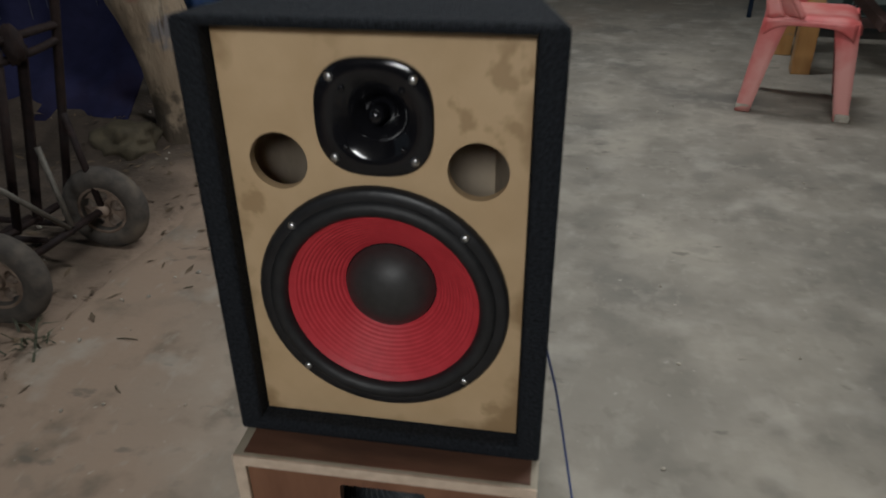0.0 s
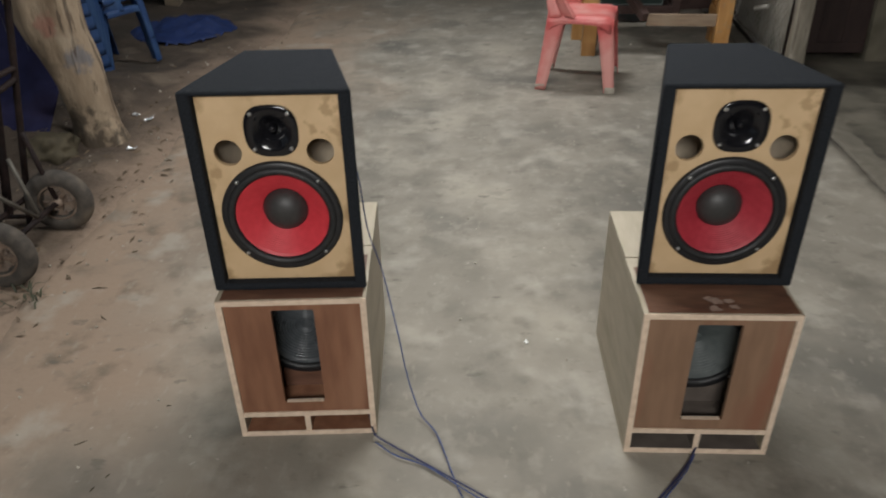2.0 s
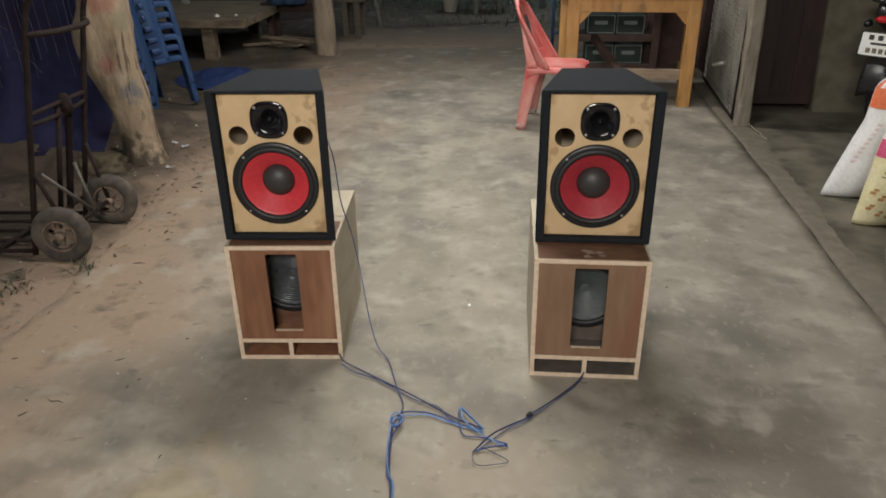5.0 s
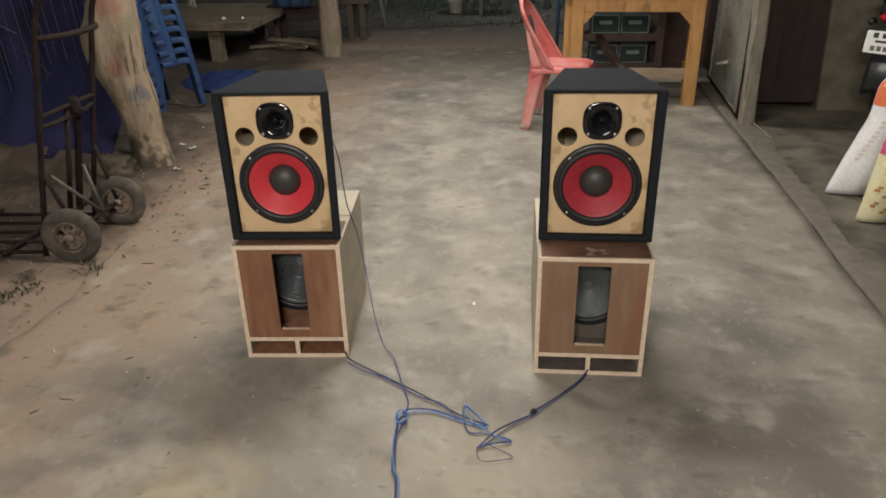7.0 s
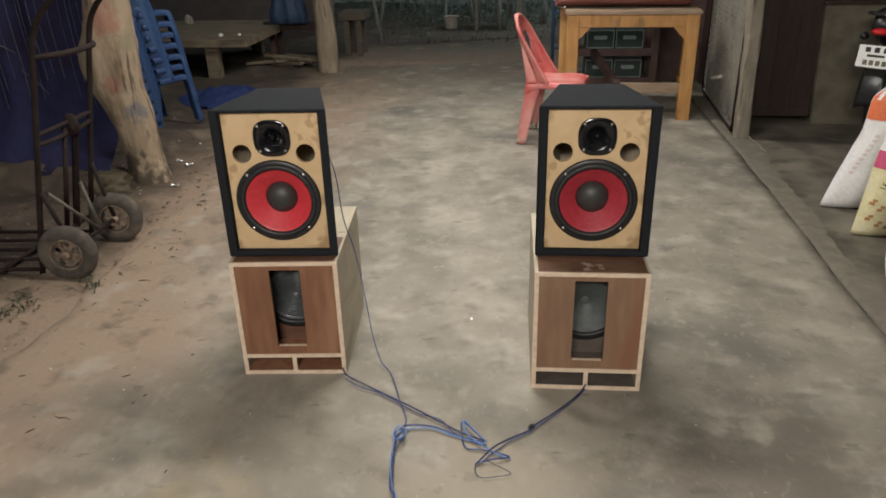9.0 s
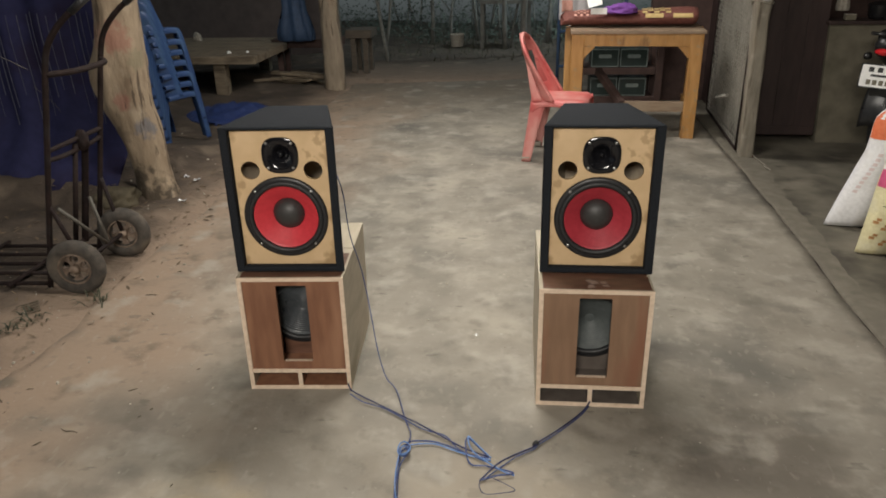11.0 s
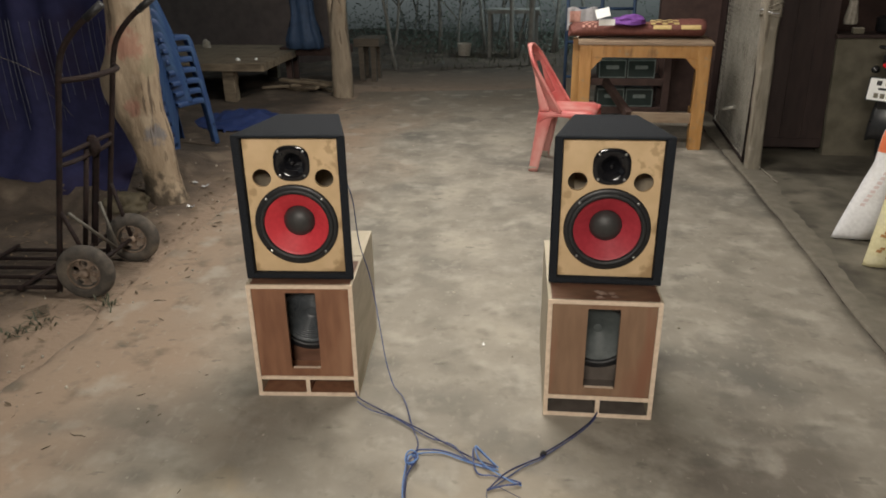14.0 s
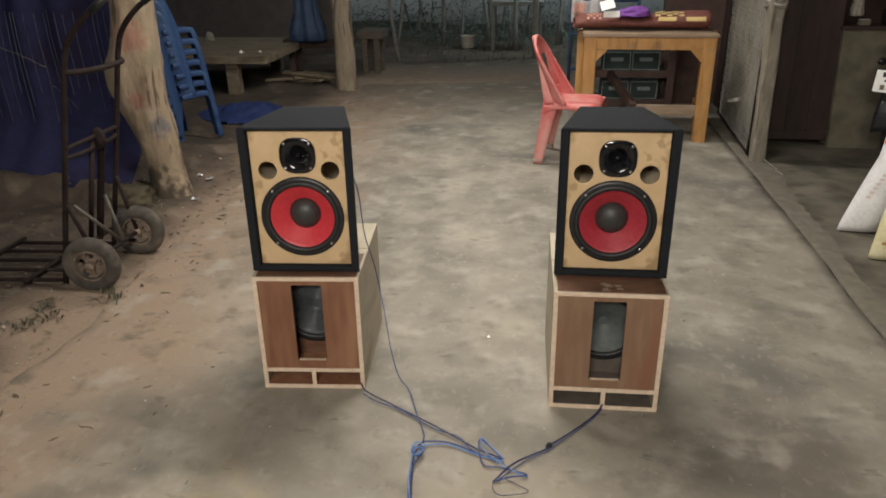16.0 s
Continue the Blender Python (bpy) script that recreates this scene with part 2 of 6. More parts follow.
def ground_material(name, dirt_side):
    """Dusty worn concrete; where dirt_side is set, earth has spread over the slab's edge along x."""
    m = mat(name, (0.215, 0.195, 0.160), (0.300, 0.272, 0.228), 5.0, 0.72, 0.22, 45, c3=(0.135, 0.126, 0.108), scale3=1.5, cover3=0.42, detail=8, rough_var=0.14)
    n, l = m.node_tree.nodes, m.node_tree.links
    b = n["Principled BSDF"]
    tc = n.new("ShaderNodeTexCoord")

    def tex(s, d=6.0):
        t = n.new("ShaderNodeTexNoise")
        t.inputs["Scale"].default_value, t.inputs["Detail"].default_value = s, d
        l.new(tc.outputs["Object"], t.inputs["Vector"])
        return t.outputs["Fac"]

    def step(fac, lo, hi):
        r = n.new("ShaderNodeMapRange")
        r.inputs["From Min"].default_value, r.inputs["From Max"].default_value = lo, hi
        l.new(fac, r.inputs["Value"])
        return r.outputs["Result"]

    def over(fac, colour):
        src = b.inputs["Base Color"].links[0].from_socket
        x = n.new("ShaderNodeMix")
        x.data_type = "RGBA"
        l.new(fac, x.inputs["Factor"])
        l.new(src, x.inputs["A"])
        x.inputs["B"].default_value = (*colour, 1)
        l.new(x.outputs["Result"], b.inputs["Base Color"])

    def math_node(op, a, z):
        x = n.new("ShaderNodeMath")
        x.operation = op
        for i, v in enumerate((a, z)):
            if isinstance(v, (int, float)):
                x.inputs[i].default_value = v
            else:
                l.new(v, x.inputs[i])
        return x.outputs[0]

    away = n.new("ShaderNodeSeparateXYZ")
    l.new(tc.outputs["Object"], away.inputs[0])
    # Pale coat drops to a fifth towards the slab's right side.
    dusty = step(math_node("ADD", away.outputs["X"], math_node("MULTIPLY", tex(1.1, 6), 1.6)), 2.15, 1.25)
    over(math_node("MULTIPLY", math_node("MULTIPLY", step(tex(2.6, 8), 0.48, 0.64), 0.8), math_node("MAXIMUM", dusty, 0.2)), (0.37, 0.335, 0.275))
    over(math_node("MULTIPLY", step(tex(11.0, 8), 0.56, 0.66), 0.3), (0.40, 0.37, 0.31))
    over(math_node("MULTIPLY", step(tex(5.2, 9), 0.56, 0.68), 0.55), (0.125, 0.116, 0.100))
    if dirt_side:
        sep = n.new("ShaderNodeSeparateXYZ")
        l.new(tc.outputs["Object"], sep.inputs[0])
        edge = math_node("ADD", sep.outputs["X"], math_node("MULTIPLY", math_node("SUBTRACT", tex(1.6, 8), 0.5), 1.5))
        over(math_node("MULTIPLY", step(edge, -0.22, -0.95), 0.95), (0.300, 0.221, 0.160))
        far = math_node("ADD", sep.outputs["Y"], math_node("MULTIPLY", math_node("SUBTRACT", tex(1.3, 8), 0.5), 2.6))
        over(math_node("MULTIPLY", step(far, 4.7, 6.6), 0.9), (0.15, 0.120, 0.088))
        # First spot paints a stain plus the right box's shadow into the slab.
        for sx, sy, r, colour, amount in ((1.40, 0.28, 0.34, (0.112, 0.094, 0.075), 0.55), (-0.22, 0.06, 0.17, (0.40, 0.325, 0.215), 0.7), (0.60, 0.15, 0.30, (0.37, 0.315, 0.24), 0.5)):
            spot = n.new("ShaderNodeVectorMath")
            spot.operation = "DISTANCE"
            l.new(tc.outputs["Object"], spot.inputs[0])
            spot.inputs[1].default_value = (sx, sy, 0.0)
            ragged = math_node("ADD", spot.outputs["Value"], math_node("MULTIPLY", math_node("SUBTRACT", tex(5.0, 9), 0.5), r * 2.4))
            over(math_node("MULTIPLY", step(ragged, r * 1.15, r * 0.55), amount), colour)
        spots = math_node("MULTIPLY", step(edge, -0.3, -0.9), step(tex(7.0, 9), 0.55, 0.68))
        over(math_node("MULTIPLY", spots, 0.6), (0.15, 0.115, 0.08))
    return m


def veil(m, colour, scale, lo, hi, amount, stretch=(1, 1, 1)):
    """A broken coat of dust, moss or cracks over a material."""
    n, l = m.node_tree.nodes, m.node_tree.links
    b = n["Principled BSDF"]
    tc, mp, t, r, x = (n.new("ShaderNode" + k) for k in ("TexCoord", "Mapping", "TexNoise", "MapRange", "Mix"))
    mp.inputs["Scale"].default_value = stretch
    t.inputs["Scale"].default_value, t.inputs["Detail"].default_value = scale, 9
    r.inputs["From Min"].default_value, r.inputs["From Max"].default_value, r.inputs["To Max"].default_value = lo, hi, amount
    x.data_type = "RGBA"
    l.new(tc.outputs["Object"], mp.inputs["Vector"])
    l.new(mp.outputs["Vector"], t.inputs["Vector"])
    l.new(t.outputs["Fac"], r.inputs["Value"])
    l.new(r.outputs["Result"], x.inputs["Factor"])
    l.new(b.inputs["Base Color"].links[0].from_socket, x.inputs["A"])
    x.inputs["B"].default_value = (*colour, 1)
    l.new(x.outputs["Result"], b.inputs["Base Color"])
    return m


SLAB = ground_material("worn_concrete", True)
veil(SLAB, (0.115, 0.105, 0.086), 7.0, 0.60, 0.70, 0.32)
veil(SLAB, (0.46, 0.43, 0.37), 34.0, 0.68, 0.73, 0.5)
veil(SLAB, (0.14, 0.126, 0.100), 15.0, 0.60, 0.67, 0.28)
veil(SLAB, (0.36, 0.33, 0.275), 21.0, 0.60, 0.68, 0.3, (1.6, 0.7, 1))
veil(SLAB, (0.105, 0.096, 0.078), 10.0, 0.655, 0.70, 0.55, (0.7, 1.5, 1))
veil(SLAB, (0.40, 0.37, 0.315), 5.0, 0.56, 0.68, 0.5)
veil(SLAB, (0.135, 0.123, 0.100), 3.4, 0.53, 0.65, 0.45)
APRON = mat("apron_concrete", (0.115, 0.104, 0.080), (0.175, 0.158, 0.124), 6, 0.75, 0.3, 50, c3=(0.065, 0.058, 0.046), scale3=2.6, cover3=0.45, detail=8)
veil(APRON, (0.24, 0.215, 0.17), 3.1, 0.55, 0.70, 0.6)
veil(APRON, (0.05, 0.043, 0.034), 6.5, 0.62, 0.70, 0.6)
SKIM = mat("pale_mortar", (0.132, 0.119, 0.093), (0.195, 0.176, 0.140), 16, 0.85, 0.3, 60, c3=(0.15, 0.135, 0.108), scale3=7, cover3=0.42)
# Soil is dark in part to hold the shade round the hand truck.
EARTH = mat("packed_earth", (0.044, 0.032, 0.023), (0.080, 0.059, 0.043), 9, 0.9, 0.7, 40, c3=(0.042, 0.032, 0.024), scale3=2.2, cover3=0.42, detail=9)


def dusty_near(m):
    """Pale trodden dust on the earth along the slab, ragged towards the darker soil."""
    n, l = m.node_tree.nodes, m.node_tree.links
    b = n["Principled BSDF"]
    tc, sep, t, a, r, x = (n.new("ShaderNode" + k) for k in ("TexCoord", "SeparateXYZ", "TexNoise", "Math", "MapRange", "Mix"))
    l.new(tc.outputs["Object"], sep.inputs[0])
    l.new(tc.outputs["Object"], t.inputs["Vector"])
    t.inputs["Scale"].default_value, t.inputs["Detail"].default_value = 1.7, 9
    a.operation = "MULTIPLY_ADD"
    l.new(t.outputs["Fac"], a.inputs[0])
    a.inputs[1].default_value = 1.3
    l.new(sep.outputs["X"], a.inputs[2])
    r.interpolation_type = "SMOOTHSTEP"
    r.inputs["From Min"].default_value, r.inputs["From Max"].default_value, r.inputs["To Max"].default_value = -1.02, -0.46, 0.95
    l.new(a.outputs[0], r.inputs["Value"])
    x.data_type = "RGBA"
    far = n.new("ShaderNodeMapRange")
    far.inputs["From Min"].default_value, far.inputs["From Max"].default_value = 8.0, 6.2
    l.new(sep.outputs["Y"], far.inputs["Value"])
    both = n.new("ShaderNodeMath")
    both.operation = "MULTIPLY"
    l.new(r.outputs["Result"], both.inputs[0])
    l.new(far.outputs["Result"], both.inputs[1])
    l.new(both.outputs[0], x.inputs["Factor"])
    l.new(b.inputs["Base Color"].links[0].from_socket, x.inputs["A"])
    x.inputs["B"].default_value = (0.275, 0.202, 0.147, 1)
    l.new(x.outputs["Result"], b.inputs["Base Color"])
    return m


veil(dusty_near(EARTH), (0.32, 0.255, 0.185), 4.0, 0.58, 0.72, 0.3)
veil(EARTH, (0.09, 0.068, 0.048), 13.0, 0.57, 0.66, 0.5)
ROOF = mat("dusty_roof_sheet", (0.12, 0.11, 0.10), (0.18, 0.17, 0.15), 4, 0.7, 0.1)


# ---- mesh helpers ----
def lerp(a, b, t):
    return a + (b - a) * t


def link(name, bm, material, smooth=False, m=None):
    me = bpy.data.meshes.new(name)
    bmesh.ops.recalc_face_normals(bm, faces=bm.faces[:])
    for f in bm.faces:
        f.smooth = smooth
    bm.to_mesh(me)
    bm.free()
    me.materials.append(material)
    ob = new(name, me)
    if m is not None:
        ob.matrix_world = m
    return ob


def part(name, bm, material, parent, label="", smooth=False):
    ob = link(name, bm, material, smooth)
    ob.parent = parent
    if label:
        ob["label"] = label
    return ob


def thing(name, label, category, m=None, group="", kind=""):
    ob = new(name)
    ob.empty_display_size = 0.1
    if m is not None:
        ob.matrix_world = m
    return tagged(ob, label, category, group, kind)


def structure(name, bm, material, label, category, smooth=False, kind="structure"):
    return tagged(link(name, bm, material, smooth), label, category, kind=kind)


def box(x0, x1, y0, y1, z0, z1, bevel=0.0, seg=2, bm=None):
    out = bm or bmesh.new()
    made = bmesh.ops.create_cube(out, size=1.0, matrix=Matrix.LocRotScale(((x0 + x1) / 2, (y0 + y1) / 2, (z0 + z1) / 2), None, (x1 - x0, y1 - y0, z1 - z0)))
    if bevel:
        edges = {e for v in made["verts"] for e in v.link_edges}
        bmesh.ops.bevel(out, geom=list(edges), offset=bevel, segments=seg, affect="EDGES", profile=0.6)
    return out


def beam(a, b, w, h, bevel=0.004, up=(0, 0, 1)):
    """A square bar from a to b, w wide and h deep."""
    a, b = Vector(a), Vector(b)
    d = b - a
    q = d.to_track_quat("Y", "Z") if abs(d.normalized().dot(Vector(up))) < 0.95 else d.to_track_quat("Y", "X")
    bm = box(-w / 2, w / 2, 0, d.length, -h / 2, h / 2, bevel)
    bm.transform(Matrix.Translation(a) @ q.to_matrix().to_4x4())
    return bm


def tube(points, radius, sides=8, bm=None, cap=True):
    """A round bar along points; radius is one number or one for each point."""
    out = bm or bmesh.new()
    pts = [Vector(p) for p in points]
    rad = radius if isinstance(radius, (list, tuple)) else [radius] * len(pts)
    rings, ref = [], None
    for i, p in enumerate(pts):
        d = (pts[min(i + 1, len(pts) - 1)] - pts[max(i - 1, 0)]).normalized()
        if ref is None:
            ref = Vector((1, 0, 0)) if abs(d.x) < 0.8 else Vector((0, 1, 0))
        u = (ref - d * ref.dot(d)).normalized()
        ref, v = u, d.cross(u)
        rings.append([out.verts.new(p + (u * math.cos(k * math.tau / sides) + v * math.sin(k * math.tau / sides)) * rad[i]) for k in range(sides)])
    for a, b in zip(rings, rings[1:]):
        for k in range(sides):
            out.faces.new((a[k], a[(k + 1) % sides], b[(k + 1) % sides], b[k]))
    if cap:
        out.faces.new(rings[0][::-1])
        out.faces.new(rings[-1])
    return out


def smooth_path(points, per=6):
    """Points along a soft curve through the given ones."""
    p = [Vector(q) for q in points]
    out = []
    for i in range(len(p) - 1):
        a, b, c, d = p[max(i - 1, 0)], p[i], p[i + 1], p[min(i + 2, len(p) - 1)]
        for k in range(per):
            t = k / per
            out.append(0.5 * ((2 * b) + (c - a) * t + (2 * a - 5 * b + 4 * c - d) * t * t + (3 * b - a - 3 * c + d) * t ** 3))
    return out + [p[-1]]


def lathe(profile, steps=48, bm=None, m=None):
    """A turned shape round the y axis: profile of (radius, y), y towards the back."""
    out = bm or bmesh.new()
    rings = []
    for r, y in profile:
        if r < 1e-5:
            rings.append([out.verts.new((0, y, 0))] * steps)
        else:
            rings.append([out.verts.new((r * math.cos(k * math.tau / steps), y, r * math.sin(k * math.tau / steps))) for k in range(steps)])
    for a, b in zip(rings, rings[1:]):
        for k in range(steps):
            vs = []
            for v in (a[k], a[(k + 1) % steps], b[(k + 1) % steps], b[k]):
                if v not in vs:
                    vs.append(v)
            if len(vs) > 2:
                out.faces.new(vs)
    if m is not None:
        bmesh.ops.transform(out, matrix=m, verts=list({v for r in rings for v in r}))
    return out


def circle(cx, cz, r, n=32):
    return [(cx + r * math.cos(k * math.tau / n), cz + r * math.sin(k * math.tau / n)) for k in range(n)]


def round_rect(cx, cz, w, h, r, n=5):
    out = []
    for sx, sz, a0 in ((1, 1, 0), (-1, 1, 90), (-1, -1, 180), (1, -1, 270)):
        for k in range(n + 1):
            a = radians(a0 + 90 * k / n)
            out.append((cx + sx * (w / 2 - r) + r * math.cos(a), cz + sz * (h / 2 - r) + r * math.sin(a)))
    return out


def plate(outer, holes, y0, y1):
    """A board in the xz plane from y0 to y1, with holes cut through."""
    bm = bmesh.new()
    edges = []
    for loop in (outer, *holes):
        vs = [bm.verts.new((x, y0, z)) for x, z in loop]
        edges += [bm.edges.new((vs[i], vs[(i + 1) % len(vs)])) for i in range(len(vs))]
    bmesh.ops.triangle_fill(bm, use_beauty=True, use_dissolve=False, edges=edges)
    ext = bmesh.ops.extrude_face_region(bm, geom=bm.faces[:])
    bmesh.ops.translate(bm, vec=(0, y1 - y0, 0), verts=[v for v in ext["geom"] if isinstance(v, bmesh.types.BMVert)])
    return bm


def sheet(fn, nu, nv, thick=0.0, bm=None, skip=None):
    """A surface fn(u, v) on a grid, thickened along its normals."""
    out = bm or bmesh.new()
    grid = [[Vector(fn(i / nu, j / nv)) for j in range(nv + 1)] for i in range(nu + 1)]

    def normal(i, j):
        du = grid[min(i + 1, nu)][j] - grid[max(i - 1, 0)][j]
        dv = grid[i][min(j + 1, nv)] - grid[i][max(j - 1, 0)]
        return du.cross(dv).normalized()

    top = [[out.verts.new(grid[i][j]) for j in range(nv + 1)] for i in range(nu + 1)]
    cells = [(i, j) for i in range(nu) for j in range(nv) if not (skip and skip((i + 0.5) / nu, (j + 0.5) / nv))]
    for i, j in cells:
        out.faces.new((top[i][j], top[i + 1][j], top[i + 1][j + 1], top[i][j + 1]))
    if thick:
        low = [[out.verts.new(grid[i][j] - normal(i, j) * thick) for j in range(nv + 1)] for i in range(nu + 1)]
        have = set(cells)
        for i, j in cells:
            out.faces.new((low[i][j], low[i][j + 1], low[i + 1][j + 1], low[i + 1][j]))
            for (di, dj), (a, b) in (((-1, 0), ((i, j), (i, j + 1))), ((1, 0), ((i + 1, j), (i + 1, j + 1))), ((0, -1), ((i, j), (i + 1, j))), ((0, 1), ((i, j + 1), (i + 1, j + 1)))):
                if (i + di, j + dj) not in have:
                    out.faces.new((top[a[0]][a[1]], top[b[0]][b[1]], low[b[0]][b[1]], low[a[0]][a[1]]))
        bmesh.ops.delete(out, geom=[v for v in out.verts if not v.link_faces], context="VERTS")
    return out


def wobble(bm, amount, scale, seed=0.0):
    for v in bm.verts:
        v.co += noise.noise_vector(v.co * scale + Vector((seed, seed * 1.7, seed * 0.3))) * amount
    return bm


# ---- ground, slab and shell of the shed ----
def ground_height(x, y):
    """The lie of the bare earth: bumps, a skirt along the slab and a low bank under the tarpaulin."""
    rise = max(0.0, min(1.0, (-1.15 - x) / 0.9))
    bumps = 0.045 * noise.noise(Vector((x * 1.3, y * 1.3, 0))) + 0.028 * noise.noise(Vector((x * 5, y * 5, 3))) + 0.012 * noise.noise(Vector((x * 13, y * 13, 5)))
    skirt = max(0.0, min(1.0, (-0.90 - x) / 0.55))
    inside = max(0.0, min(1.0, (-1.62 - x + 0.12 * noise.noise(Vector((y * 3, x * 3, 0)))) / 0.12))
    face = max(0.0, min(1.0, (y - 2.42 - 0.10 * noise.noise(Vector((x * 2.5, 0, 8)))) / 0.10))
    ease = max(0.0, min(1.0, (3.9 - y) / 0.6))
    bank = inside * face * ease * (0.10 + 0.02 * noise.noise(Vector((x * 7, y * 7, 4))))
    return bank - 0.020 + skirt * (0.024 + 0.012 * noise.noise(Vector((x * 2.2, y * 2.2, 2))) + 0.006 * noise.noise(Vector((x * 9, y * 9, 2)))) + rise * (0.035 + bumps) + (0.02 if y > 6.6 else 0.0) * (1 + noise.noise(Vector((x, y, 9))))


def ground():
    xs = [-60, -25, -12, -7, -5] + [-4 + 0.06 * k for k in range(57)] + [-0.55, 0.5, 2.5, 4.5, 8, 25, 60]
    ys = [-40, -12, -6, -3] + [-1.5 + 0.06 * k for k in range(200)] + [11, 13, 16, 22, 40, 90]
    bm = bmesh.new()
    g = [[bm.verts.new((x, y, ground_height(x, y))) for y in ys] for x in xs]
    for i in range(len(xs) - 1):
        for j in range(len(ys) - 1):
            bm.faces.new((g[i][j], g[i + 1][j], g[i + 1][j + 1], g[i][j + 1]))
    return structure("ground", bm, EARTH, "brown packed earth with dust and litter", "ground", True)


ground()


def joint(y):
    """Where the slab meets the apron: a wandering line."""
    pts = [(-6.0, 1.99), (0.96, 2.052), (1.6, 2.056), (2.0, 2.080), (2.5, 2.096), (3.0, 2.100), (3.5, 2.115), (4.3, 2.113), (7.0, 2.16)]
    for (y0, x0), (y1, x1) in zip(pts, pts[1:]):
        if y <= y1:
            return x0 + (x1 - x0) * (y - y0) / (y1 - y0) + 0.010 * noise.noise(Vector((5, y * 2.3, 0)))
    return pts[-1][1]


def slab():
    """The pour of concrete, its far end ragged, its long joint by the apron uneven."""
    bm = bmesh.new()
    nu, nv = 60, 140
    rows = []
    for j in range(nv + 1):
        y = -5.0 + 11.6 * j / nv
        left = -1.28 + 0.10 * noise.noise(Vector((0, y * 1.5, 0))) + 0.03 * noise.noise(Vector((0, y * 7, 0)))
        right = joint(y) - 0.012 - 0.006 * noise.noise(Vector((5, y * 9, 0)))
        rows.append([])
        for i in range(nu + 1):
            x = left + (right - left) * (i / (nu - 1) if i < nu else 1.0)
            yy = y + (0.18 * (x + 0.6) + 0.08 * noise.noise(Vector((x * 2, 0, 4)))) * max(0, (j / nv - 0.9) * 10) ** 2
            zz = 0.0 + 0.0025 * noise.noise(Vector((x * 2.5, yy * 2.5, 7)))
            if i == 0:
                zz = -0.045
            if i == 1:
                zz -= 0.004
            if i == nu:
                zz = -0.045
            rows[-1].append(bm.verts.new((x, yy, zz if j not in (0, nv) else -0.04)))
    for a, b in zip(rows, rows[1:]):
        for i in range(nu):
            bm.faces.new((a[i], a[i + 1], b[i + 1], b[i]))
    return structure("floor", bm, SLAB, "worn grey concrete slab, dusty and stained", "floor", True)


slab()


def apron():
    bm = bmesh.new()
    ny = 120
    rows = []
    for j in range(ny + 1):
        y = -5.0 + 11.0 * j / ny
        edge = joint(y) + 0.007 * noise.noise(Vector((8, y * 5, 0)))
        lip = 0.005 + 0.004 * noise.noise(Vector((2, y * 3, 1)))
        prof = [(edge, -0.05), (edge + 0.002, lip * 0.5), (edge + 0.018, lip), (edge + 0.05, lip * 1.05), (edge + 0.13, 0.004), (2.6, 0.003), (3.2, 0.004), (4.6, 0.006)]
        rows.append([bm.verts.new((x, y, z)) for x, z in prof])
    for a, b in zip(rows, rows[1:]):
        for i in range(len(a) - 1):
            bm.faces.new((a[i], a[i + 1], b[i + 1], b[i]))
    return structure("pavement", bm, APRON, "grey-brown cement apron with a rough raised lip", "pavement", True)


apron()


def cement_skim():
    """A thin ragged skim of mortar along the apron's side of the joint."""
    bm = bmesh.new()
    rows = []
    for k in range(320):
        y = -4.5 + 9.6 * k / 319
        e = joint(y) + 0.007 * noise.noise(Vector((8, y * 5, 0))) - 0.001
        lip = 0.005 + 0.004 * noise.noise(Vector((2, y * 3, 1)))
        w = max(0.02, 0.10 + 0.13 * noise.noise(Vector((7, y * 1.3, 3))) + 0.03 * noise.noise(Vector((7, y * 9, 3))))

        def rise(dx, lip=lip):
            return lip * 1.05 if dx < 0.05 else lerp(lip * 1.05, 0.004, min(1.0, (dx - 0.05) / 0.08))
        rows.append([bm.verts.new((e + dx, y, z)) for dx, z in ((0.0, -0.02), (0.001, lip * 0.5), (0.008, lip * 0.8 + 0.001), (0.018, lip + 0.001), (w * 0.6, rise(w * 0.6) + 0.001), (w, rise(w) + 0.0006), (w + 0.06, rise(w + 0.06) - 0.0012))])
    for a, b in zip(rows, rows[1:]):
        for i in range(6):
            bm.faces.new((a[i], a[i + 1], b[i + 1], b[i]))
    structure("trim_mortar", bm, SKIM, "ragged pale mortar band along the floor joint", "mortar", True)


cement_skim()
SOIL = mat("dark_joint_soil", (0.012, 0.009, 0.007), (0.026, 0.020, 0.015), 40, 0.95, 0.3)
gap = bmesh.new()
left_side = [gap.verts.new((joint(-4.8 + 0.1 * k) - 0.020, -4.8 + 0.1 * k, -0.010)) for k in range(105)]
right_side = [gap.verts.new((joint(-4.8 + 0.1 * k) + 0.010, -4.8 + 0.1 * k, -0.010)) for k in range(105)]
for k in range(104):
    gap.faces.new((left_side[k], right_side[k], right_side[k + 1], left_side[k + 1]))
structure("trim_joint", gap, SOIL, "dark soil packed in the floor joint", "joint")
structure("ceiling", box(-3.6, 4.7, -5.0, 6.4, 2.95, 3.0), ROOF, "dusty grey metal roof sheet", "ceiling")
# Two walls added out of view to bounce lamp light back in.
structure("wall_south", box(-3.6, 4.7, -5.2, -5.0, -0.05, 3.0), CEMENT, "unseen grey wall added to bounce lamp light", "wall")
structure("wall_east", box(4.6, 4.8, -5.0, 6.4, -0.05, 3.0), CEMENT, "unseen grey wall added to bounce lamp light", "wall")


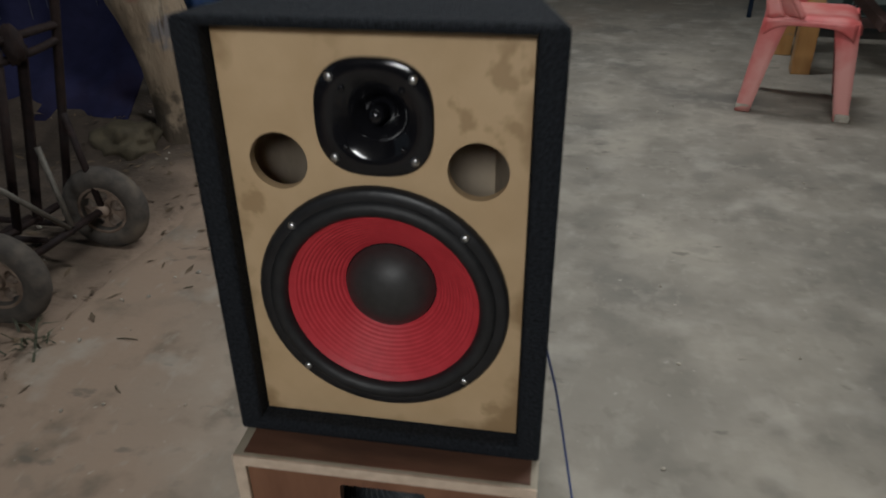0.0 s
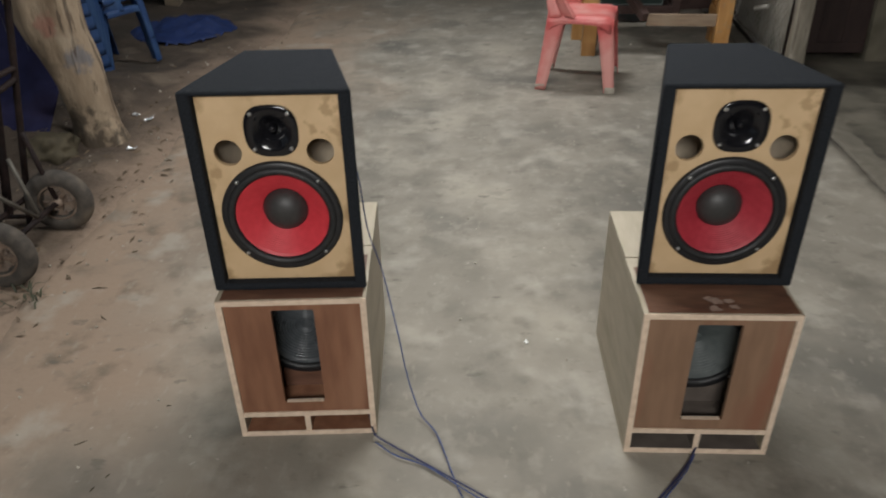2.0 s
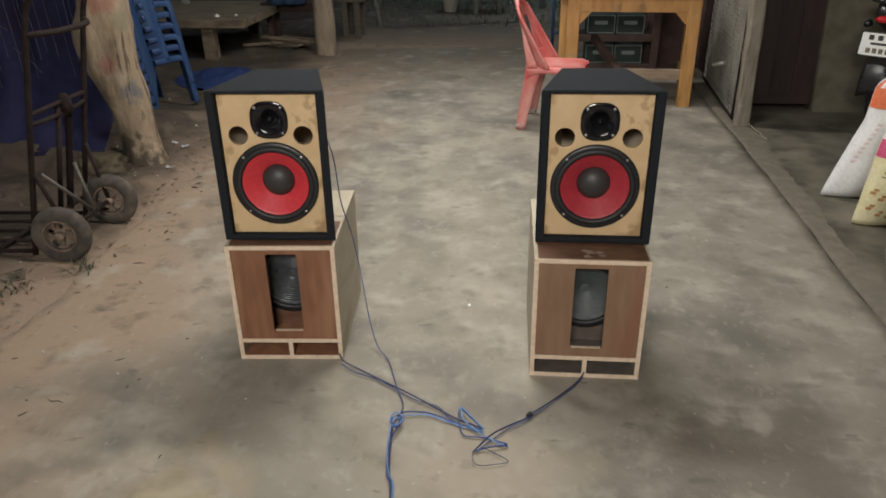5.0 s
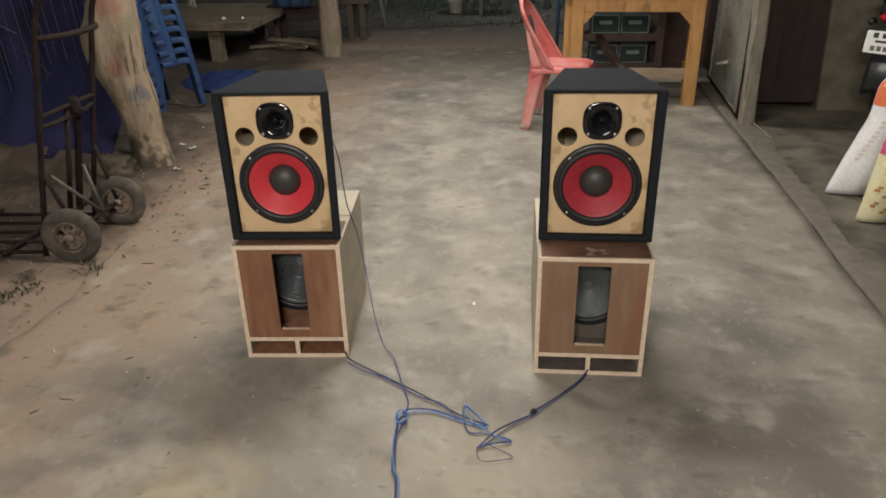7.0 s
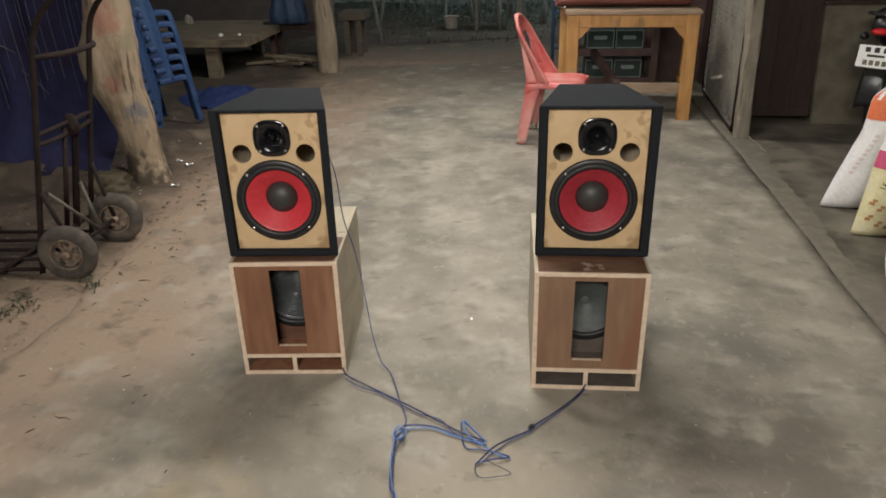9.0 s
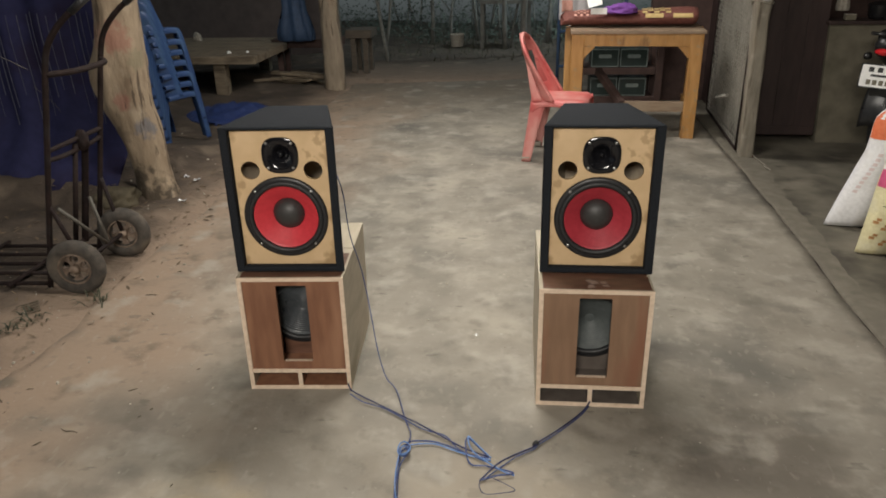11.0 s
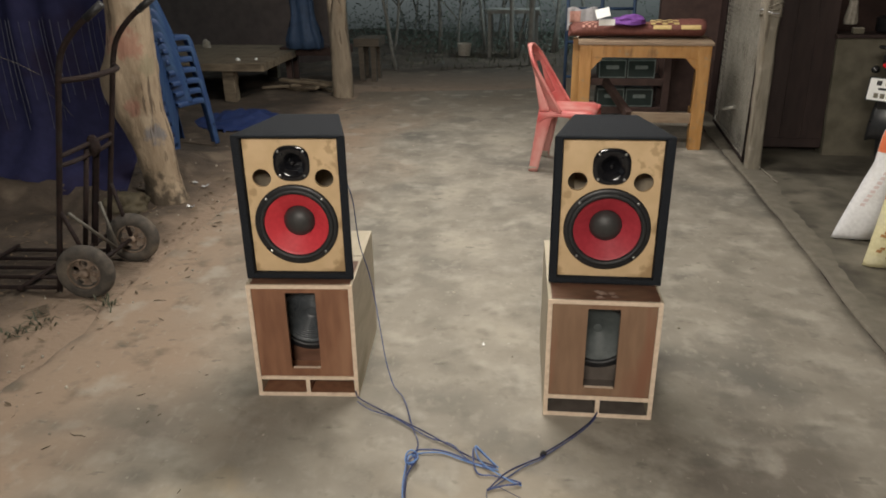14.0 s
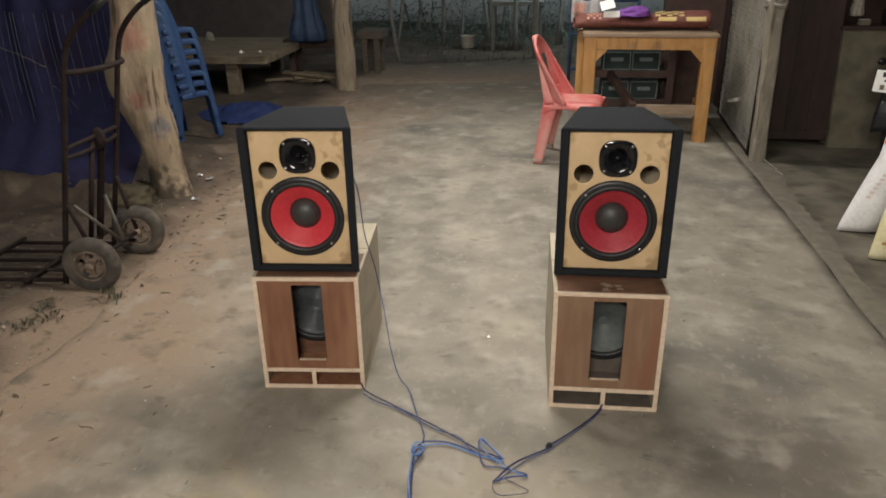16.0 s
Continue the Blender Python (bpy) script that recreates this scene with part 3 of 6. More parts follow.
# ---- loudspeakers ----
def woofer(parent, cx, cz, y, r, cone_mat, cap_label, rib=0.0004, cap_size=0.375, dome=0.096, ribs=14, cap_mat=None):
    """A round driver on a board whose face is at y: basket ring, surround, cone, dust cap and four screws."""
    at = Matrix.Translation((cx, y, cz))
    w = part("woofer", lathe([(r * 0.80, 0.004), (r * 0.82, -0.006), (r * 0.88, -0.010), (r * 0.97, -0.010), (r, -0.006), (r, 0.004)], 56, m=at), BASKET, parent, "black pressed-steel driver frame", True)
    roll = [(r * (0.77 + 0.070 * (1 + math.cos(a))), -0.006 - 0.010 * math.sin(a)) for a in [math.pi * k / 8 for k in range(9)]]
    part("surround", lathe(roll, 56, m=at), RUBBER, w, "black half-roll surround", True)
    prof = []
    for k in range(85):
        u = k / 84
        prof.append((r * (0.775 - (0.785 - cap_size) * u), -0.004 + 0.042 * u ** 1.1 + rib * math.sin(u * math.tau * ribs) * (1 if 0.1 < u < 0.93 else 0)))
    part("cone", lathe(prof, 56, m=at), cone_mat, w, "", True)
    cap = [(r * cap_size * math.cos(a), 0.038 - dome * cap_size * math.sin(a)) for a in [math.pi / 2 * k / 8 for k in range(9)]]
    part("dust_cap", lathe([(r * (cap_size + 0.015), 0.040)] + cap, 40, m=at), cap_mat or CAP, w, cap_label, True)
    if cap_size > 0.3:
        part("glue_ring", lathe([(r * (cap_size + 0.020), 0.042), (r * (cap_size + 0.017), 0.036), (r * (cap_size - 0.003), 0.036), (r * (cap_size - 0.007), 0.042)], 40, m=at), GLOSS, w, "", True)
    for k in range(4):
        a = radians(45 + 90 * k)
        screw(w, cx + r * 0.93 * math.cos(a), y - 0.010, cz + r * 0.93 * math.sin(a), 0.0045)
    return w


def screw(parent, x, y, z, r):
    bm = lathe([(0, -0.003), (r * 0.6, -0.0028), (r, -0.0012), (r, 0.002)], 12, m=Matrix.Translation((x, y, z)))
    return part("screw", bm, SCREW, parent, "bright zinc screw head", True)


def baffle_material():
    m = mat("tan_board", (0.575, 0.405, 0.225), (0.64, 0.46, 0.265), 20, 0.55, 0.05, 60, c3=(0.54, 0.37, 0.20), scale3=4, cover3=0.4)
    n, l = m.node_tree.nodes, m.node_tree.links
    b = n["Principled BSDF"]
    tc = n.new("ShaderNodeTexCoord")
    sep = n.new("ShaderNodeSeparateXYZ")
    l.new(tc.outputs["Object"], sep.inputs[0])

    def op(kind, a, z=0.0):
        x = n.new("ShaderNodeMath")
        x.operation = kind
        for i, v in enumerate((a, z)):
            if isinstance(v, (int, float)):
                x.inputs[i].default_value = v
            else:
                l.new(v, x.inputs[i])
        return x.outputs[0]
    rim = op("MAXIMUM", op("SUBTRACT", op("ABSOLUTE", sep.outputs["X"]), 0.153), op("SUBTRACT", op("ABSOLUTE", op("SUBTRACT", sep.outputs["Z"], 0.251)), 0.232))
    t = n.new("ShaderNodeTexNoise")
    t.inputs["Scale"].default_value, t.inputs["Detail"].default_value = 13, 9
    l.new(tc.outputs["Object"], t.inputs["Vector"])
    smear = op("ADD", rim, op("MULTIPLY", op("SUBTRACT", t.outputs["Fac"], 0.50), 0.15))
    mr = n.new("ShaderNodeMapRange")
    mr.inputs["From Min"].default_value, mr.inputs["From Max"].default_value, mr.inputs["To Max"].default_value = -0.012, 0.014, 0.72
    l.new(smear, mr.inputs["Value"])
    fac = mr.outputs["Result"]
    t2 = n.new("ShaderNodeTexNoise")
    t2.inputs["Scale"].default_value, t2.inputs["Detail"].default_value = 42, 8
    l.new(tc.outputs["Object"], t2.inputs["Vector"])
    for bx, bz, r in ((0.092, 0.405, 0.016), (0.132, 0.392, 0.026), (0.128, 0.452, 0.030), (0.120, 0.045, 0.022), (-0.135, 0.30, 0.022)):
        d = op("SQRT", op("ADD", op("POWER", op("ABSOLUTE", op("SUBTRACT", sep.outputs["X"], bx)), 2.0), op("POWER", op("ABSOLUTE", op("SUBTRACT", sep.outputs["Z"], bz)), 2.0)))
        k = n.new("ShaderNodeMapRange")
        k.inputs["From Min"].default_value, k.inputs["From Max"].default_value, k.inputs["To Min"].default_value, k.inputs["To Max"].default_value = r * 0.7, r * 1.3, 0.5, 0.0
        l.new(op("ADD", d, op("MULTIPLY", op("SUBTRACT", t2.outputs["Fac"], 0.38), r * 5.0)), k.inputs["Value"])
        fac = op("MAXIMUM", fac, k.outputs["Result"])
    x = n.new("ShaderNodeMix")
    x.data_type = "RGBA"
    l.new(fac, x.inputs["Factor"])
    l.new(b.inputs["Base Color"].links[0].from_socket, x.inputs["A"])
    x.inputs["B"].default_value = (0.27, 0.165, 0.07, 1)
    l.new(x.outputs["Result"], b.inputs["Base Color"])
    return m


BAFFLE = baffle_material()


def top_speaker(m, label, cone, dx=0.0, dz=0.0):
    """Wedge-backed cabinet in black carpet: face 0.36 wide and 0.495 high at y = 0, back narrower."""
    W, H, D, B, T, R = 0.366, 0.495, 0.315, 0.215, 0.029, 0.022
    lo, hi = 0.020, 0.484
    s = thing("loudspeaker", label, "loudspeaker", m, "carpeted loudspeakers")
    bm = bmesh.new()

    def quad(w, y, z0, z1):
        return [bm.verts.new(p) for p in ((-w / 2, y, z0), (w / 2, y, z0), (w / 2, y, z1), (-w / 2, y, z1))]
    fo, fi, ri, bo = quad(W, 0, 0, H), quad(W - 2 * T, 0, lo, hi), quad(W - 2 * T, R + 0.012, lo, hi), quad(B, D, 0, H)
    for a, b in ((fo, fi), (fi, ri), (fo, bo)):
        for k in range(4):
            bm.faces.new((a[k], a[(k + 1) % 4], b[(k + 1) % 4], b[k]))
    bm.faces.new(bo)
    sharp = [e for e in bm.edges if all(v in fo + fi + bo for v in e.verts) and not (any(v in fo for v in e.verts) and any(v in fi for v in e.verts))]
    bmesh.ops.bevel(bm, geom=sharp, offset=0.006, segments=3, affect="EDGES", profile=0.5)
    part("cabinet", bm, CARPET, s, "black carpet-covered cabinet with a recessed front")
    inner = bmesh.new()
    a = [inner.verts.new(p) for p in ((-W / 2 + T + 0.003, R + 0.013, lo + 0.003), (W / 2 - T - 0.003, R + 0.013, lo + 0.003), (W / 2 - T - 0.003, R + 0.013, hi - 0.003), (-W / 2 + T + 0.003, R + 0.013, hi - 0.003))]
    b = [inner.verts.new(p) for p in ((-B / 2 + 0.015, D - 0.015, 0.015), (B / 2 - 0.015, D - 0.015, 0.015), (B / 2 - 0.015, D - 0.015, H - 0.015), (-B / 2 + 0.015, D - 0.015, H - 0.015))]
    for k in range(4):
        inner.faces.new((a[k], a[(k + 1) % 4], b[(k + 1) % 4], b[k]))
    inner.faces.new(b)
    part("lining", inner, MDF_RAW, s, "raw board inside of the box")
    w = W - 2 * T - 0.004
    outer = [(-w / 2, lo + 0.002), (w / 2, lo + 0.002), (w / 2, hi - 0.002), (-w / 2, hi - 0.002)]
    holes = [circle(dx - 0.100, dz + 0.349, 0.0305), circle(dx + 0.103, dz + 0.349, 0.0305), circle(dx, dz + 0.191, 0.115, 48), circle(dx + 0.002, dz + 0.399, 0.04)]
    part("baffle", plate(outer, holes, R, R + 0.012), BAFFLE, s, "tan board front with brown smears round its rim")
    woofer(s, dx + 0.001, dz + 0.191, R, 0.138, cone, "matt dark dust cap")
    tweeter(s, dx + 0.002, dz + 0.399, R)
    part("terminal_plate", plate(round_rect(0, 0.25, 0.09, 0.07, 0.008), [], D, D + 0.004), GLOSS, s, "black terminal plate at the back")
    return s


def tweeter(parent, cx, cz, y):
    """A square-round flanged horn with a ball in its throat."""
    n, steps = 2.75, 64

    def ring(bm, half, yy, power):
        vs = []
        for k in range(steps):
            a = k * math.tau / steps
            c, s = math.cos(a), math.sin(a)
            f = (abs(c) ** power + abs(s) ** power) ** (-1 / power)
            vs.append(bm.verts.new((cx + half * f * c, yy, cz + half * f * s)))
        return vs
    bm = bmesh.new()
    rings = [ring(bm, h, y + d, p) for h, d, p in ((0.0585, 0.001, n), (0.0585, -0.004, n), (0.0565, -0.006, n), (0.044, -0.006, 2.4), (0.040, -0.0045, 2.1), (0.031, 0.002, 2), (0.022, 0.012, 2), (0.016, 0.024, 2), (0.013, 0.036, 2))]
    for a, b in zip(rings, rings[1:]):
        for k in range(steps):
            bm.faces.new((a[k], a[(k + 1) % steps], b[(k + 1) % steps], b[k]))
    bm.faces.new(rings[-1])
    t = part("tweeter", bm, GLOSS, parent, "glossy black square-round tweeter horn", True)
    ball = lathe([(0, 0.000), (0.005, 0.001), (0.0085, 0.006), (0.0095, 0.014), (0.007, 0.03)], 24, m=Matrix.Translation((cx, y, cz)))
    part("phase_plug", ball, GLOSS, t, "", True)
    for sx in (-1, 1):
        for sz in (-1, 1):
            screw(t, cx + sx * 0.0400, y - 0.006, cz + sz * 0.0400, 0.0046)
            part("boss", lathe([(0, -0.0015), (0.003, -0.0012), (0.0035, 0.001)], 10, m=Matrix.Translation((cx + sx * 0.029, y - 0.0055, cz + sz * 0.029))), GLOSS, t, "", True)
    return t


def sub_speaker(m, label, smudge, face, cone, rib, inside, mount):
    """Home-made plywood bass box with a slot front and two vents below."""
    W, H, D, T = 0.358, 0.436, 0.50, 0.015
    s = thing("bass_speaker", label, "loudspeaker", m, "plywood bass boxes")
    for sx in (-1, 1):
        x0, x1 = sorted((sx * W / 2, sx * (W / 2 - T)))
        p = part("side_panel", box(x0, x1, 0.004, D, 0.0, H - T), PLY_PALE, s, "pale plywood side")
        part("front_edge", box(x0, x1, 0.0, 0.004, 0.0, H - T, 0.0012), PLY_EDGE, p, "bare plywood edge")
    p = part("top_panel", box(-W / 2, W / 2, 0.25, D, H - T, H, 0.001), PLY_PALE, s, "pale plywood top")
    part("front_board", box(-W / 2, W / 2, 0.004, 0.247, H - T, H - 0.001, 0.001), PLY_PALE, p)
    part("stained_strip", box(-W / 2 + 0.012, W / 2 - 0.008, 0.008, 0.20, H - 0.001, H + 0.0005), VENEER_DARK, p, "dark red-brown stained face")
    part("front_edge", box(-W / 2, W / 2, 0.0, 0.004, H - T, H - 0.001, 0.0012), PLY_EDGE, p, "bare plywood edge")
    if smudge:
        bm = bmesh.new()
        rnd = random.Random(4)
        for k in range(7):
            cx, cy, r = rnd.gauss(0, 0.022), 0.045 + rnd.gauss(0, 0.012), rnd.uniform(0.008, 0.016)
            vs = [bm.verts.new((cx + r * rnd.uniform(0.6, 1.2) * math.cos(a), cy + 0.8 * r * rnd.uniform(0.6, 1.2) * math.sin(a), H + 0.0010 + 0.0002 * k)) for a in [math.tau * i / 11 for i in range(11)]]
            bm.faces.new(vs)
        part("label_remnant", bm, LABEL_PULP, p, "torn remains of a white label")
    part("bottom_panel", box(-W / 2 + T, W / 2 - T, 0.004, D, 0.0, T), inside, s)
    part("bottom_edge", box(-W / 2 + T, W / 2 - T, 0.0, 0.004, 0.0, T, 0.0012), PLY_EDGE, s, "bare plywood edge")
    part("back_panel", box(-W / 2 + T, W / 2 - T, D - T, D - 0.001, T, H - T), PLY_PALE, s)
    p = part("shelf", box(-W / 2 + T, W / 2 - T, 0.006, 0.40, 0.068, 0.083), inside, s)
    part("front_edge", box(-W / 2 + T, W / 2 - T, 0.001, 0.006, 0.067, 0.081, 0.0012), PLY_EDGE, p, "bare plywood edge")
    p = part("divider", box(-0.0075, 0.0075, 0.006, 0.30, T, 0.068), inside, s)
    part("front_edge", box(-0.0075, 0.0075, 0.001, 0.006, T, 0.067, 0.0012), PLY_EDGE, p, "bare plywood edge")
    w = W / 2 - T - 0.0005
    slot = round_rect(0.0, 0.258, 0.103, 0.292, 0.005)
    part("front_panel", plate([(-w, 0.0815), (w, 0.0815), (w, H - T - 0.0005), (-w, H - T - 0.0005)], [slot], 0.005, 0.017), face, s, "brown veneer front with an upright slot")
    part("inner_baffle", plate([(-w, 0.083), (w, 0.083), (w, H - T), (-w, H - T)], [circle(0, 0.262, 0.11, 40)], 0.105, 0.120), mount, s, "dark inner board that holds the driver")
    part("slot_lip", box(-0.047, 0.047, 0.0055, 0.0165, 0.1123, 0.1138), PLY_EDGE, s, "bare lower edge of the slot")
    woofer(s, 0, 0.262, 0.105, 0.128, cone, "black dust cap", rib, 0.12, 0.02, 13, cone)
    return s


sub_left = pose(-0.086, 0.690, 0, 0, 0, 4.6)
sub_right = pose(0.914, 0.666, 0, 0, 0, 1.0)
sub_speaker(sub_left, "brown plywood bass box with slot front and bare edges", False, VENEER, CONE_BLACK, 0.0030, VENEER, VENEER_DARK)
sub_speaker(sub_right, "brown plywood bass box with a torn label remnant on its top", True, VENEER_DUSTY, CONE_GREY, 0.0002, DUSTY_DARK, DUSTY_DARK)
top_speaker(pose(-0.092, 0.732, 0.4365, 0, 0, 4.0), "black carpeted loudspeaker with bright red cone, cable at its back", CONE_RED)
top_speaker(pose(0.918, 0.784, 0.4365, 0, 0, 0.8), "black carpeted loudspeaker with dull red cone on a bass box", CONE_DULL, -0.004, -0.004)


# ---- speaker cables on the floor ----
def cable(name, points, r, material, parent, label=""):
    return part(name, tube(smooth_path(points, 7), r, 7), material, parent, label, True)


def cables():
    z = 0.007
    t = thing("speaker_cable", "tangled blue two-core speaker cables lying on the concrete floor", "cable")
    f = [(0.030, 0.95, 0.72), (0.055, 0.93, 0.65), (0.068, 0.93, 0.50), (0.092, 0.945, 0.38), (0.112, 0.93, 0.29), (0.142, 0.87, 0.19), (0.168, 0.82, 0.09), (0.205, 0.76, 0.02), (0.253, 0.698, z), (0.306, 0.549, z), (0.340, 0.459, z), (0.335, 0.40, 0.012)]
    cable("strand", f, 0.0019, CABLE, t)
    cable("strand", [(0.02, 0.83, 0.022), (0.062, 0.76, 0.022), (0.088, 0.685, 0.022), (0.113, 0.672, z), (0.212, 0.608, z), (0.367, 0.505, 0.011), (0.469, 0.438, z), (0.527, 0.401, z), (0.596, 0.366, 0.012)], 0.0026, CABLE_DARK, t)
    cable("strand", [(0.095, 0.665, z), (0.150, 0.622, z), (0.240, 0.585, z), (0.367, 0.495, z), (0.450, 0.462, z), (0.500, 0.400, z), (0.585, 0.350, z)], 0.0019, CABLE, t)
    cable("strand", [(0.335, 0.40, 0.014), (0.350, 0.424, 0.01), (0.414, 0.431, z), (0.472, 0.410, z), (0.528, 0.380, z), (0.593, 0.363, 0.01)], 0.0027, CABLE, t)
    cable("strand", [(0.333, 0.385, 0.01), (0.352, 0.410, z), (0.420, 0.420, z), (0.478, 0.397, z), (0.540, 0.372, z), (0.600, 0.358, z)], 0.0023, CABLE_PALE, t)
    cable("strand", [(0.596, 0.366, 0.01), (0.563, 0.403, 0.014), (0.523, 0.445, 0.016), (0.520, 0.405, 0.012), (0.540, 0.336, z), (0.590, 0.330, z), (0.669, 0.303, 0.01), (0.620, 0.285, 0.012), (0.572, 0.266, z)], 0.0026, CABLE, t)
    cable("strand", [(0.600, 0.362, 0.012), (0.556, 0.412, 0.018), (0.524, 0.448, 0.02), (0.545, 0.385, 0.013), (0.625, 0.315, 0.012), (0.672, 0.296, z)], 0.0024, CABLE_PALE, t)
    cable("strand", [(0.572, 0.264, z), (0.620, 0.332, 0.015), (0.672, 0.390, z), (0.725, 0.429, z), (0.743, 0.452, 0.01), (0.800, 0.516, z), (0.869, 0.598, z), (0.905, 0.650, 0.012), (0.922, 0.690, 0.025), (0.94, 0.80, 0.022)], 0.0028, CABLE_DARK, t)
    cable("strand", [(0.580, 0.268, z), (0.632, 0.330, z), (0.680, 0.384, z), (0.728, 0.420, z), (0.748, 0.448, z), (0.808, 0.512, z), (0.876, 0.596, z), (0.912, 0.655, 0.01)], 0.0019, CABLE, t)
    cable("strand", [(0.572, 0.264, z), (0.574, 0.235, z), (0.593, 0.212, z), (0.642, 0.221, z), (0.675, 0.235, z), (0.640, 0.262, z), (0.60, 0.285, z)], 0.0012, CABLE_DARK, t, "thin bare end of the cable")
    part("knot", tube([(0.735 + 0.008 * math.cos(a), 0.443 + 0.006 * math.sin(a * 1.3), 0.010 + 0.006 * math.sin(a)) for a in [k * 0.6 for k in range(22)]], 0.003, 6), INK, t, "black knot in the cable", True)
    for k in range(7):
        a = k * 2.1
        o = [(0.008 * math.cos(a + i), 0.004 * math.sin(a * 2 + i * 1.4)) for i in range(6)]
        b = [(0.330, 0.344, 0.02), (0.327, 0.290, 0.008), (0.333, 0.220, 0.008), (0.346, 0.150, 0.008), (0.366, 0.080, 0.008), (0.40, -0.25, 0.008)]
        cable("strand", [(p[0] + d[0] * (0.6 if i else 1.6), p[1], p[2] + abs(d[1])) for i, (p, d) in enumerate(zip(b, o))], 0.0022, (CABLE, CABLE_PALE, CABLE_DARK)[k % 3], t)
    for k in range(4):
        ph = k * 1.5
        loop = [(0.334 + (0.010 + 0.003 * k) * math.cos(a + ph), 0.368 + (0.018 + 0.004 * k) * math.sin(a + ph), 0.010 + 0.005 * k + 0.004 * math.sin(2 * a)) for a in [i * math.tau / 12 for i in range(14)]]
        part("knot", tube(loop, 0.0026, 7), (CABLE, CABLE_PALE)[k % 2], t, "loops of the cable tied in a knot", True)


cables()


# ---- moulded plastic chairs ----
def chair(name, label, m, material, closed, group=""):
    """Moulded chair facing +x: dished seat, back with wings running down into the seat, four angle legs."""
    c = thing(name, label, "chair", m, group)
    sd, sw, sh = (0.415, 0.40, 0.385) if closed else (0.385, 0.40, 0.43)
    wing, lean, tall = (0.20, 0.08, 0.46) if closed else (0.115, 0.135, 0.415)
    splay = 0.05 if closed else 0.03

    def half_width(u):
        return sw / 2 * lerp(0.94, 1.05, u) * (1 - 0.16 * max(0.0, (u - 0.80) / 0.20) ** 2)

    def seat(u, v):
        s = (v - 0.5) * 2
        drop = 0.034 * max(0.0, (abs(s) - 0.82) / 0.18) ** 2 + 0.034 * max(0.0, (u - 0.86) / 0.14) ** 2
        return sd * u, s * half_width(u), sh - 0.014 * (1 - s * s) - drop + 0.012 * max(0.0, 1 - u * 5)
    part("seat", sheet(seat, 18, 20, 0.006), material, c, "", True)

    def back(u, v):
        s = (u - 0.5) * 2
        half = (0.222 if closed else 0.203) * (1 - (0.08 if closed else 0.20) * v) * math.sqrt(max(0.02, 1 - max(0.0, (v - 0.70) / 0.305) ** 2))
        edge = wing * abs(s) ** 3.0 * (1 - v) ** (0.4 if closed else 1.25) + 0.022 * s * s
        return 0.016 - lean * v + edge, s * half, sh - 0.012 + tall * v + 0.012 * (1 - s * s) * max(0.0, v - 0.8)

    def gap(u, v):
        s = abs(u - 0.5) * 2
        slot = 0.34 + 0.10 * (1 - v) < s < 0.74 + 0.06 * (1 - v) and 0.17 < v < 0.72
        grip = s < 0.46 and 0.83 < v < 0.91
        return (slot and not closed) or grip
    part("backrest", sheet(back, 30, 34, 0.007, skip=gap), material, c, "", True)
    rim = [back(0.5 + 0.5 * sx, v) for sx, vs in ((-1, [k / 16 for k in range(17)]), (1, [1 - k / 16 for k in range(17)])) for v in vs]
    part("back_rim", tube(smooth_path(rim, 2), 0.0055 if closed else 0.0125, 8), material, c, "", True)
    for front in (0,) if closed else (0, 1):
        for sy in (-1, 1):
            x0, x1 = (sd - 0.012, sd + splay) if front else (0.004, -0.045)

            def leg(u, v, front=front, x0=x0, x1=x1, sy=sy):
                w = lerp(0.115 if closed else 0.105, 0.085 if closed else 0.060, u ** 0.6)
                xx = lerp(x0, x1, u)
                yy = sy * lerp(0.188, 0.222, u)
                inward = -1 if front else 1
                if v < 0.5:
                    return xx + inward * w * (1 - 2 * v), yy, lerp(sh - 0.022, 0.0, u)
                return xx, yy - sy * w * 0.7 * (2 * v - 1), lerp(sh - 0.022, 0.0, u)
            part("leg", sheet(leg, 10, 6, 0.005), material, c, "", True)
            if closed:
                continue
            foot_x = x1 + (-0.026 if front else 0.026)
            part("foot", box(foot_x - 0.029, foot_x + 0.029, sy * 0.211 - 0.014, sy * 0.211 + 0.014, 0, 0.035, 0.004), GRIT, c, "dusty scuffed foot")
            if not front:
                def rib(u, v, sy=sy):
                    p = back(0.5 + sy * 0.39, 0.62 * u)
                    out = lerp(0.070, 0.004, u)
                    return p[0] - out * v - 0.004, sy * lerp(0.186, 0.140, u), p[2] - 0.012 * v
                part("back_rib", sheet(rib, 12, 4, 0.008), material, c, "", True)
    run = smooth_path([(0.10, 0, sh - 0.006), (0.24, 0, sh - 0.004), (sd - 0.055, 0, sh - 0.008), (sd - 0.012, 0, sh - 0.035), (sd + 0.012, 0, sh - 0.12), (sd + 0.036, 0, 0.14), (sd + 0.055, 0, 0.0)], 6)
    for sy in (-1, 1):
        if closed:
            def band(u, v, sy=sy):
                """One moulded strip: the seat's side rim bending down into the front leg."""
                k = round(u * (len(run) - 1))
                d = (run[min(k + 1, len(run) - 1)] - run[max(k - 1, 0)]).normalized()
                y = sy * lerp(0.212, 0.226, u)
                if v < 0.5:
                    return run[k].x, y - sy * 0.085 * (1 - 2 * v), run[k].z
                drop = 0.030 * (2 * v - 1) * (1.0 + 0.7 * u)
                return run[k].x + d.z * drop, y, max(0.0, run[k].z - d.x * drop)
            part("leg", sheet(band, len(run) - 1, 6, 0.005), material, c, "front leg running up into the seat rim", True)
            continue
